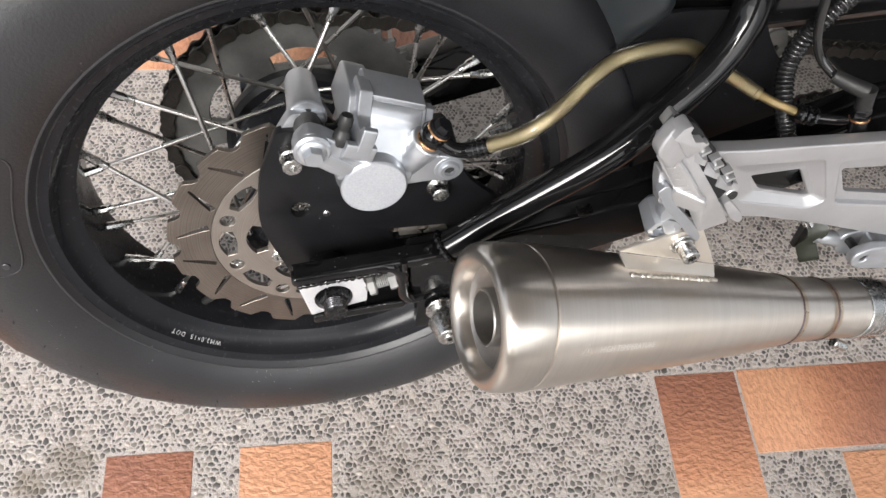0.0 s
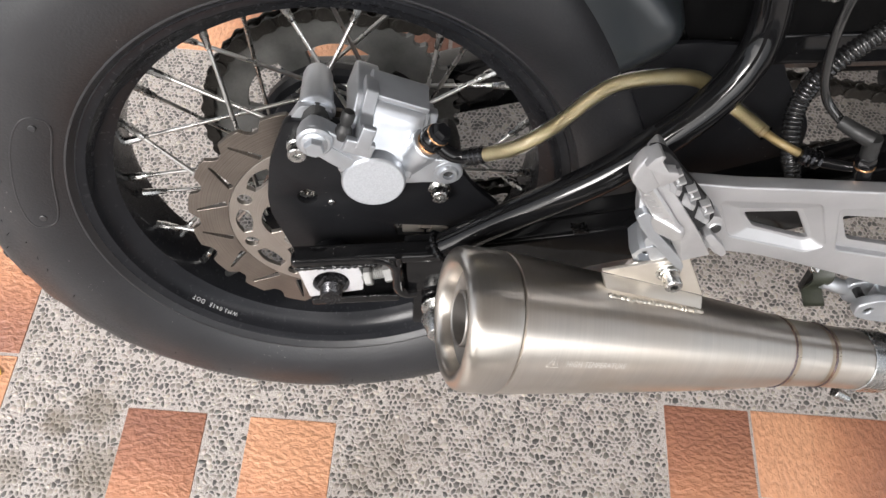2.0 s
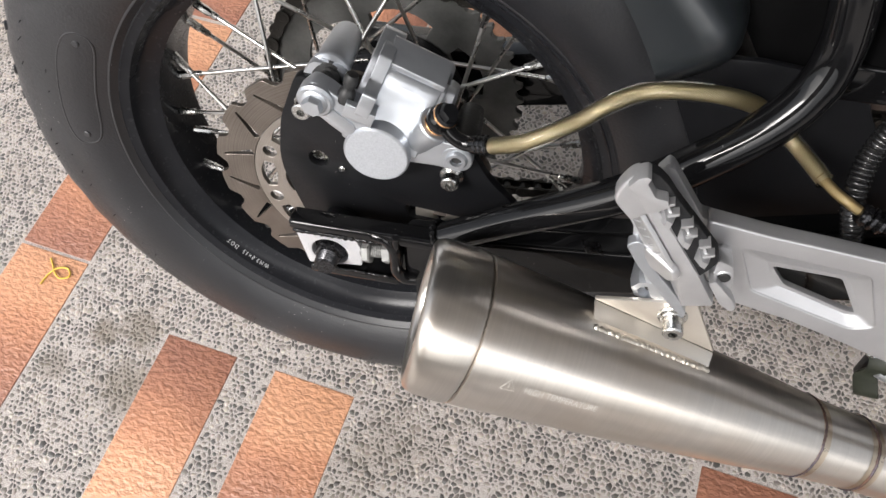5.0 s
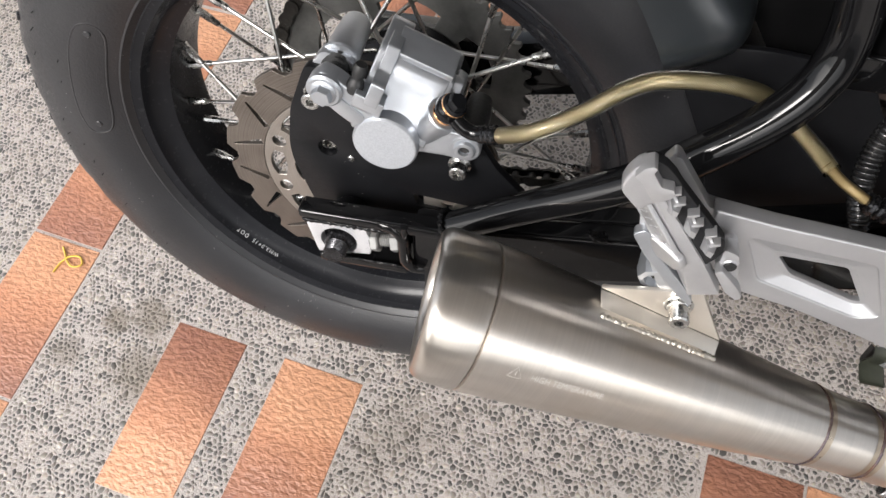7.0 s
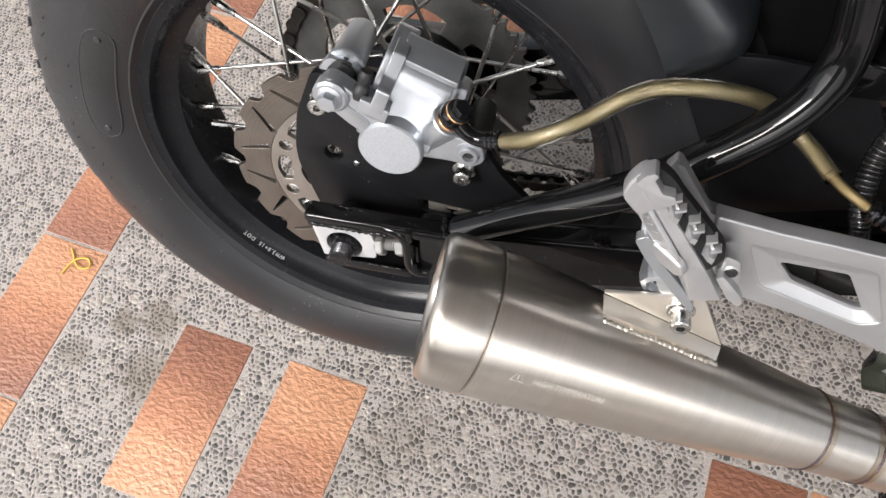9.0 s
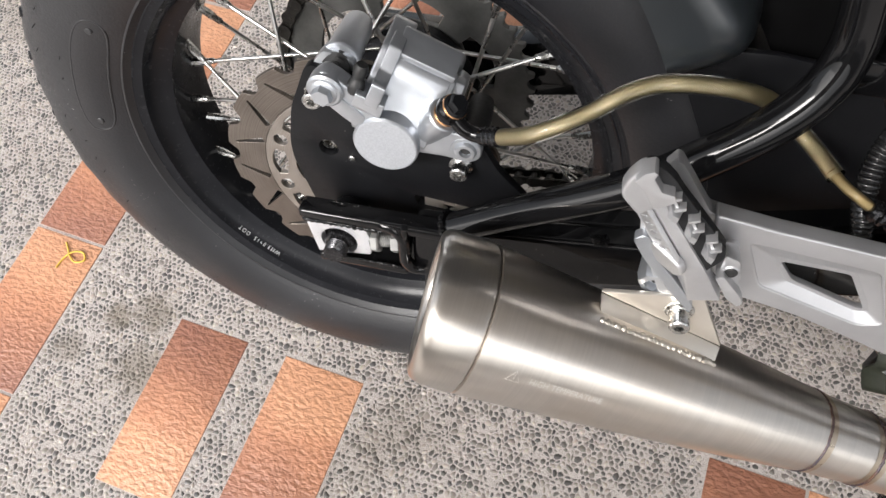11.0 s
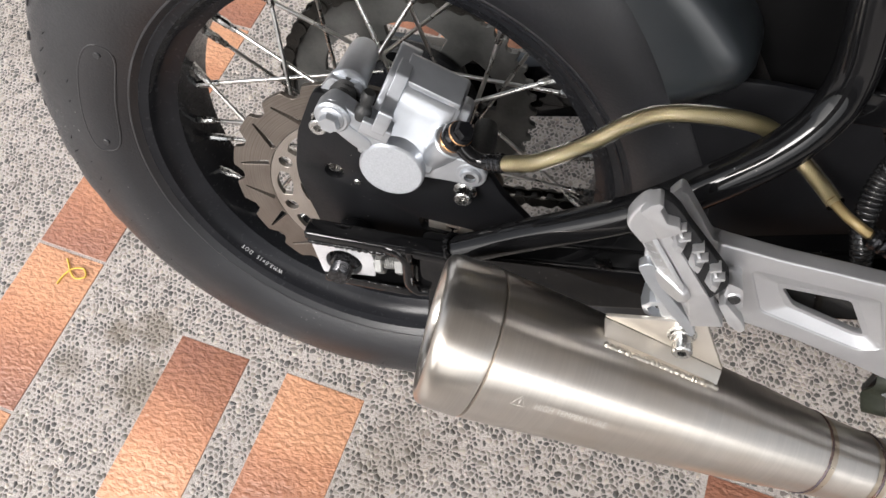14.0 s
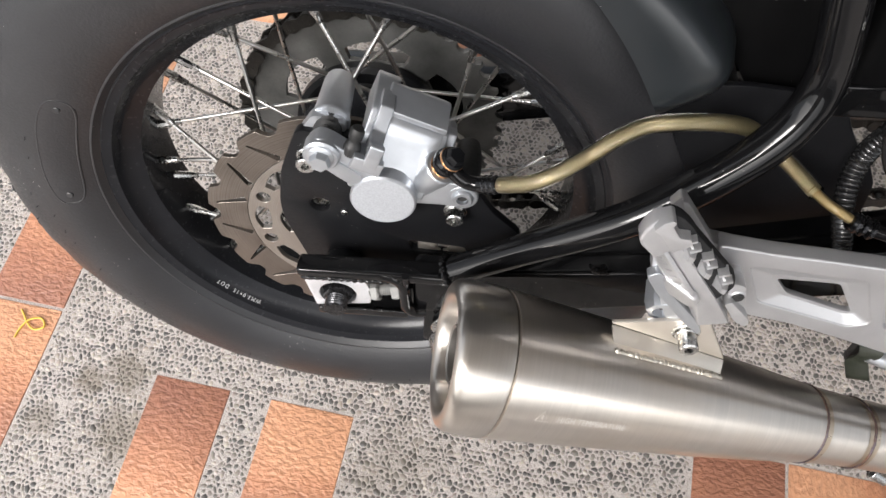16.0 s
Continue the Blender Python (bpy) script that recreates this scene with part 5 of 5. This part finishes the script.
part("end_ear", peg_plate(rounded([(0.0125, 0.0176), (0.0135, 0.0222), (-0.0050, 0.0262), (-0.0128, 0.0262), (-0.0145, 0.0225), (-0.0060, 0.0186)], 0.002, 3), -0.1930, -0.1850, 0.0014), PEG, peg)
part("pivot_ear", prism(rounded([(0.2430, 0.1270), (0.2520, 0.1240), (0.2570, 0.1060), (0.2500, 0.0985), (0.2440, 0.1060)], 0.003), -0.1870, -0.1760, bev=0.0014), ALLOY, peg)
part("pivot_boss", join(cyl((0.2493, -0.1880, 0.1150), (0.2493, -0.1600, 0.1150), 0.0050, 28, 0.0015)), PEG, peg)
# dark disc on the boss, painted in place of the shaded hole
part("pivot_hole_disc", cyl((0.2493, -0.1875, 0.1155), (0.2493, -0.1890, 0.1155), 0.0036, 18), DARK, peg)
part("stop_arm", prism(rounded([(0.1965, 0.1420), (0.2030, 0.1400), (0.2100, 0.1240), (0.2080, 0.1110), (0.2030, 0.1130), (0.1985, 0.1290)], 0.002), -0.1830, -0.1740, bev=0.0012), PEG, peg)
clev = part("footrest_clevis", lathe([(0, 0), (0.0095, 0), (0.0125, 0.003), (0.0128, 0.018), (0.0112, 0.0235), (0.0078, 0.0240), (0.0070, 0.0190), (0, 0.0190)], axis_frame((0.2215, -0.1540, 0.0830), (-0.12, -0.96, -0.18)), 8), CAST, bike, "cast silver footrest clevis")
part("clevis_arm", prism(rounded([(0.2110, 0.0950), (0.2160, 0.1060), (0.2260, 0.1040), (0.2330, 0.0840), (0.2300, 0.0730), (0.2200, 0.0740)], 0.003), -0.1780, -0.1690, bev=0.0016), CAST, clev)
part("clevis_core", cyl((0.2192, -0.1690, 0.0801), (0.2189, -0.1735, 0.0795), 0.0050, 6), DARK, clev)
part("clevis_strap", prism(rounded([(0.1950, 0.1300), (0.2010, 0.1345), (0.2050, 0.1312), (0.2085, 0.1195), (0.2250, 0.1000), (0.2330, 0.0900), (0.2388, 0.0800), (0.2380, 0.0750), (0.2285, 0.0845), (0.2170, 0.0985), (0.2040, 0.1150)], 0.003), -0.1890, -0.1825, bev=0.0018, segments=3), CAST, clev)

# linkage below the hanger
def ribbon(run, across, thick):
    """A bent strip: the points of its run, extended by across, thick to one side."""
    across = Vector(across)
    bm = bmesh.new()
    pts = smooth_path(run, 5)
    rings = []
    for i, p in enumerate(pts):
        d = (pts[min(i + 1, len(pts) - 1)] - pts[max(i - 1, 0)]).normalized()
        n = d.cross(across).normalized() * thick
        rings.append([bm.verts.new(q) for q in (p, p + across, p + across + n, p + n)])
    for a, b in zip(rings, rings[1:]):
        for k in range(4):
            bm.faces.new((a[k], a[(k + 1) % 4], b[(k + 1) % 4], b[k]))
    bm.faces.new(rings[0][::-1])
    bm.faces.new(rings[-1])
    bmesh.ops.recalc_face_normals(bm, faces=bm.faces)
    return crisp(bm, 0.0006, 2, 50)


link = part("pedal_linkage", prism(rounded([(0.3985, 0.0060), (0.4000, -0.0070), (0.4130, -0.0140), (0.4600, -0.0260), (0.5200, -0.0260), (0.5200, 0.0040), (0.4400, 0.0060), (0.4130, 0.0120)], 0.006), -0.1770, -0.1690, [ring(0.4100, -0.0010, 0.0036, 18)], 0.0016, segments=3), CAST, bike, "cast silver brake pedal linkage")
part("fork_arm", prism(rounded([(0.4030, 0.0060), (0.4010, -0.0120), (0.4130, -0.0210), (0.5200, -0.0360), (0.5200, -0.0050), (0.4200, 0.0080)], 0.006), -0.1560, -0.1480, bev=0.0018, segments=3), CAST, link)
part("fork_web", prism(rounded([(0.4230, 0.0060), (0.4220, -0.0180), (0.5200, -0.0330), (0.5200, 0.0000)], 0.004), -0.1700, -0.1550, bev=0.0012), CAST, link)
part("link_pin", cyl((0.4100, -0.1755, -0.0010), (0.4100, -0.1500, -0.0010), 0.0034, 18), DARK, link)
part("link_rod", cyl((0.3840, -0.1470, 0.0010), (0.4060, -0.1520, -0.0050), 0.0062, 24), CAST, link)
clip = part("spring_clip", ribbon([(0.3760, -0.1390, 0.0105), (0.3770, -0.1470, 0.0030), (0.3748, -0.1440, -0.0110), (0.3765, -0.1462, -0.0180), (0.3796, -0.1501, -0.0258), (0.3825, -0.1455, -0.0300)], (0.0115, -0.0062, 0.0086), 0.0022), GREEN, bike, "dark olive spring clip")
part("clip_plate", box((0.3800, -0.1390, -0.0240), (0.3960, -0.1330, 0.0080), 0.0015), DARK, clip)
part("clip_screw", hex_head((0.3790, -0.1400, 0.0110), (0.05, -0.75, 0.65), 0.0056, 0.0050, 0.0066), CHROME, clip)


# ---- rear mudguard, panels and frame around ----
def shell(prof, a0, a1, n, thick):
    """A moulded shell round the wheel, thickened outwards, its front end drawn in."""
    bm = bmesh.new()
    rings = []
    for k in range(n + 1):
        a = radians(a0 + (a1 - a0) * k / n)
        f = min(1.0, 0.80 + 0.20 * math.sin(min(1, k / (0.07 * n)) * math.pi / 2))
        lip = min(0.288, max(0.252, 0.2596 + 0.0011 * (math.degrees(a) - 38.8)))  # the inner edge runs out from the wheel towards the top
        radii = [lip if i in (0, len(prof) - 1) else 0.262 + (r - 0.262) * f for i, (r, y) in enumerate(prof)]
        flare = 1 + 0.13 * max(0.0, (56 - math.degrees(a)) / 18)  # it widens towards its lower front end
        rings.append([bm.verts.new((r * math.cos(a), y * flare * (0.72 + 0.28 * min(1, (f - 0.8) / 0.2)), r * math.sin(a))) for r, (_, y) in zip(radii, prof)])
    for p, q in zip(rings, rings[1:]):
        for i in range(len(prof) - 1):
            bm.faces.new((p[i], p[i + 1], q[i + 1], q[i]))
    bmesh.ops.recalc_face_normals(bm, faces=bm.faces)
    bmesh.ops.solidify(bm, geom=bm.faces[:], thickness=thick)
    return bm


side = [(0.2640, -0.0860), (0.2900, -0.0880), (0.2985, -0.0868), (0.3050, -0.0828), (0.3100, -0.0750), (0.3150, -0.0550), (0.3180, -0.0250), (0.3190, 0.0)]
part("mudguard", shell(side + [(r, -y) for r, y in side[-2::-1]], 35, 122, 56, 0.0025), PLASTIC, bike, "matt black plastic inner mudguard")
part("lower_guard", prism(rounded([(0.250, -0.01), (0.252, 0.06), (0.238, 0.098), (0.212, 0.150), (0.222, 0.170), (0.258, 0.172), (0.300, 0.168), (0.322, 0.158), (0.331, 0.142), (0.343, 0.1256), (0.354, 0.1155), (0.366, 0.095), (0.372, 0.05), (0.375, 0.0)], 0.006), -0.0725, -0.0670, bev=0.002), SATIN, bike, "matt black lower guard panel")
# blocks filling the hollow, their colour blackened to read as deep shade
part("air_box", box((0.308, -0.078, 0.172), (0.384, 0.066, 0.42), 0.010, segments=3), BOX, bike, "air box block behind the mudguard, blackened for shade")
part("inner_panel", prism(rounded([(0.268, 0.150), (0.243, 0.186), (0.216, 0.218), (0.190, 0.241), (0.190, 0.45), (0.33, 0.45), (0.33, 0.06), (0.316, 0.07)], 0.006), -0.052, -0.044, bev=0.001), BOX, bike, "inner splash panel, blackened for shade")
part("battery_box", box((0.362, -0.050, 0.1260), (0.53, 0.060, 0.36), 0.006, segments=3), BOX, bike, "battery box block, blackened for shade")
part("frame_crossbar", box((0.300, -0.080, 0.1575), (0.50, -0.054, 0.1815), 0.0025, segments=3), BLACK, bike, "gloss black square frame tube")
part("rusty_tray", box((0.330, -0.060, 0.1400), (0.50, 0.05, 0.1475), 0.001), RUST, bike, "brown-stained battery tray lip")
# plain block for the engine, enlarged to shade the floor from above
part("engine_case", join(box((0.70, -0.19, -0.15), (1.08, 0.30, 0.34), 0.03, segments=4), cyl((0.76, -0.21, 0.04), (0.76, -0.18, 0.04), 0.075, 40, 0.01)), SATIN, bike, "black engine block, enlarged for its shade")
part("frame_bolt", join(hex_head((0.3103, -0.104, 0.2281), (0, -1, 0), 0.0050, 0.007, 0.0074), cyl((0.3103, -0.110, 0.2281), (0.3103, -0.114, 0.2281), 0.0032, 18)), CHROME, bike)
part("frame_gusset", prism(rounded([(0.4215, 0.0540), (0.4260, 0.0640), (0.4420, 0.0640), (0.4490, 0.0480), (0.4480, 0.0350), (0.4340, 0.0290)], 0.005), 0.038, 0.041, [ring(0.4365, 0.0440, 0.0040, 16)], 0.0005), SPROCKET, bike, "dull grey bracket with a hole")

# ---- floor ----
floor = new("floor")
bm = bmesh.new()
bmesh.ops.create_grid(bm, x_segments=8, y_segments=8, size=60)
for v in bm.verts:  # the floor ends at the added street
    v.co.y = max(v.co.y, -2.6)
fm = finish("floor", bm, FLOOR)
bpy.data.objects.remove(floor)
floor = tagged(new("floor", fm), "grey washed-pebble floor inlaid with flamed terracotta tiles", "floor", kind="structure")
TILES = [  # centre x, y, width, length, turn: the orange end points along the turned y
    (0.0455, -0.100, 0.091, 0.198, 180), (0.1905, -0.100, 0.099, 0.198, 0),
    (-0.194, -0.254, 0.099, 0.200, 0), (-0.194, -0.0505, 0.099, 0.200, 0), (-0.194, 0.1535, 0.099, 0.200, 0), (-0.194, 0.3600, 0.099, 0.200, 0), (-0.194, 0.5660, 0.099, 0.200, 0),
    (0.6735, -0.051, 0.100, 0.200, 180), (0.8270, 0.0005, 0.099, 0.200, 90), (0.8765, -0.155, 0.099, 0.200, 0), (1.031, 0.0005, 0.099, 0.200, 90),
    (0.030, 0.588, 0.099, 0.200, 90), (0.234, 0.588, 0.099, 0.200, 90), (0.440, 0.588, 0.099, 0.200, -90),
]
shapes = {}
for x, y, w, h, t in TILES:
    if (w, h) not in shapes:
        shapes[w, h] = finish("tile", box((-w / 2, -h / 2, -0.008), (w / 2, h / 2, 0.0012), 0.0010), TILE)
    ob = new("tile", shapes[w, h])
    ob.parent = floor
    ob.matrix_local = pose(x, y, 0, 0, 0, t)


def pebbles():
    """Chipped stones packed close in the cement, clear of the tiles."""
    rng = np.random.default_rng(5)
    step = 0.0063
    xs, ys = np.meshgrid(np.arange(-0.60, 1.05, step), np.arange(-0.40, 0.80, step * 0.87))
    xs = xs + (np.arange(xs.shape[0]) % 2)[:, None] * step / 2 + rng.uniform(-0.62, 0.62, xs.shape) * step
    ys = ys + rng.uniform(-0.62, 0.62, ys.shape) * step
    grid = np.stack([xs, ys], -1)
    odd = (np.arange(xs.shape[0]) % 2 == 1)[1:-1, None, None]
    mid = grid[1:-1, 1:-1]
    left, right = grid[1:-1, :-2], grid[1:-1, 2:]
    ul, ur = (np.where(odd, grid[2:, 1:-1], grid[2:, :-2]), np.where(odd, grid[2:, 2:], grid[2:, 1:-1]))
    dl, dr = (np.where(odd, grid[:-2, 1:-1], grid[:-2, :-2]), np.where(odd, grid[:-2, 2:], grid[:-2, 1:-1]))
    ring_ = [right, ur, ul, left, dl, dr]
    corners = np.stack([(mid + a + b) / 3 for a, b in zip(ring_, ring_[1:] + ring_[:1])], 2).reshape(-1, 6, 2)
    centre = corners.mean(1)
    keep = rng.random(len(centre)) < 0.93
    for x, y, w, h, t in TILES:
        if abs(t) == 90:
            w, h = h, w
        keep &= ~((np.abs(centre[:, 0] - x) < w / 2 + 0.0028) & (np.abs(centre[:, 1] - y) < h / 2 + 0.0028))
    corners, centre = corners[keep], centre[keep]
    n = len(centre)
    rel = corners - centre[:, None]
    turn_ = rng.uniform(0, np.pi, n)
    along = np.stack([np.cos(turn_), np.sin(turn_)], -1)[:, None]
    rel = rel - along * (rel * along).sum(-1, keepdims=True) * rng.uniform(0.0, 0.34, n)[:, None, None]
    rel *= np.minimum(rng.uniform(0.54, 1.22, n), 0.98)[:, None, None] * rng.uniform(0.86, 1.08, (n, 6, 1))
    top = rng.uniform(0.0003, 0.0009, n)[:, None]
    rows = [np.concatenate([centre[:, None] + rel * scale, np.repeat((top * up - 0.0002)[:, :, None], 6, 1)], -1) for scale, up in ((1.0, 0.0), (0.80, 1.0))]
    verts = np.concatenate(rows, 1).reshape(-1, 3)
    k = np.arange(6)
    quad = np.stack([k, (k + 1) % 6, 6 + (k + 1) % 6, 6 + k], 1)
    base = (np.arange(n) * 12)[:, None]
    faces = (base[:, :, None] + quad[None]).reshape(-1, 4).tolist() + (base + 6 + k[None]).tolist()
    me = bpy.data.meshes.new("pebble_aggregate")
    me.from_pydata(verts.tolist(), [], faces)
    me.materials.append(PEBBLE)
    me.polygons.foreach_set("use_smooth", [True] * len(me.polygons))
    return me


stones = new("pebble_aggregate", pebbles())
stones.parent = floor
tagged(stones, "dark and pale pebbles in grey cement", kind="stuff")
string = new("string", finish("string", tube([(-0.193, 0.041, 0.003), (-0.186, 0.034, 0.003), (-0.178, 0.026, 0.004), (-0.166, 0.020, 0.005), (-0.156, 0.026, 0.004), (-0.164, 0.035, 0.003), (-0.176, 0.031, 0.005), (-0.184, 0.020, 0.003), (-0.186, 0.006, 0.003)], 0.0012, 8, 8), YELLOW))
tagged(string, "thin yellow string curled on a floor tile", "string")

# ---- unseen surroundings, added to shape light and reflections ----
# unseen dark ground, so that glossy parts do not mirror bright floor
tagged(new("road", finish("road", box((-60, -60, -0.40), (60, -2.6, -0.12), 0), ROAD)), "unseen dark street, added to darken reflections", "road", kind="structure")
# the pier is added to keep the gap between the strip lamps dark
for name, lo, hi in (("wall_north", (-0.6, 2.4, 0), (4.2, 2.6, 2.7)), ("wall_east", (4.2, 0.6, 0), (4.4, 2.6, 2.7)), ("wall_south", (-14, -12.2, 0), (14, -12.0, 2.2)), ("light_block_pier", (-0.38, -2.62, -0.12), (0.62, -2.42, 3.1)), ("wall_west", (-9.2, -9.0, 0), (-9.0, 12, 1.4))):
    tagged(new(name, finish(name, box(lo, hi, 0), FACADE if name in ("wall_south", "wall_west") else WALL)), "unseen plain wall, added to shape the light", "wall", kind="structure")
tagged(new("ceiling", finish("ceiling", box((-0.6, -1.75, 2.7), (4.4, 2.6, 2.85), 0), CEILING)), "unseen dull grey roof sheet, added for its shade", "ceiling", kind="structure")

# unseen seat and side panel, simple blocks added to shade the wheel from above
part("seat", box((-0.32, -0.215, 0.365), (0.62, 0.215, 0.50), 0.040, segments=5), DARK, bike, "unseen black seat block, added for its shade")
part("side_panel", prism(rounded([(0.30, 0.33), (0.32, 0.36), (0.62, 0.36), (0.60, 0.30)], 0.012), -0.125, -0.11, bev=0.004), PLASTIC, bike, "unseen matt black side panel, added for its shade")
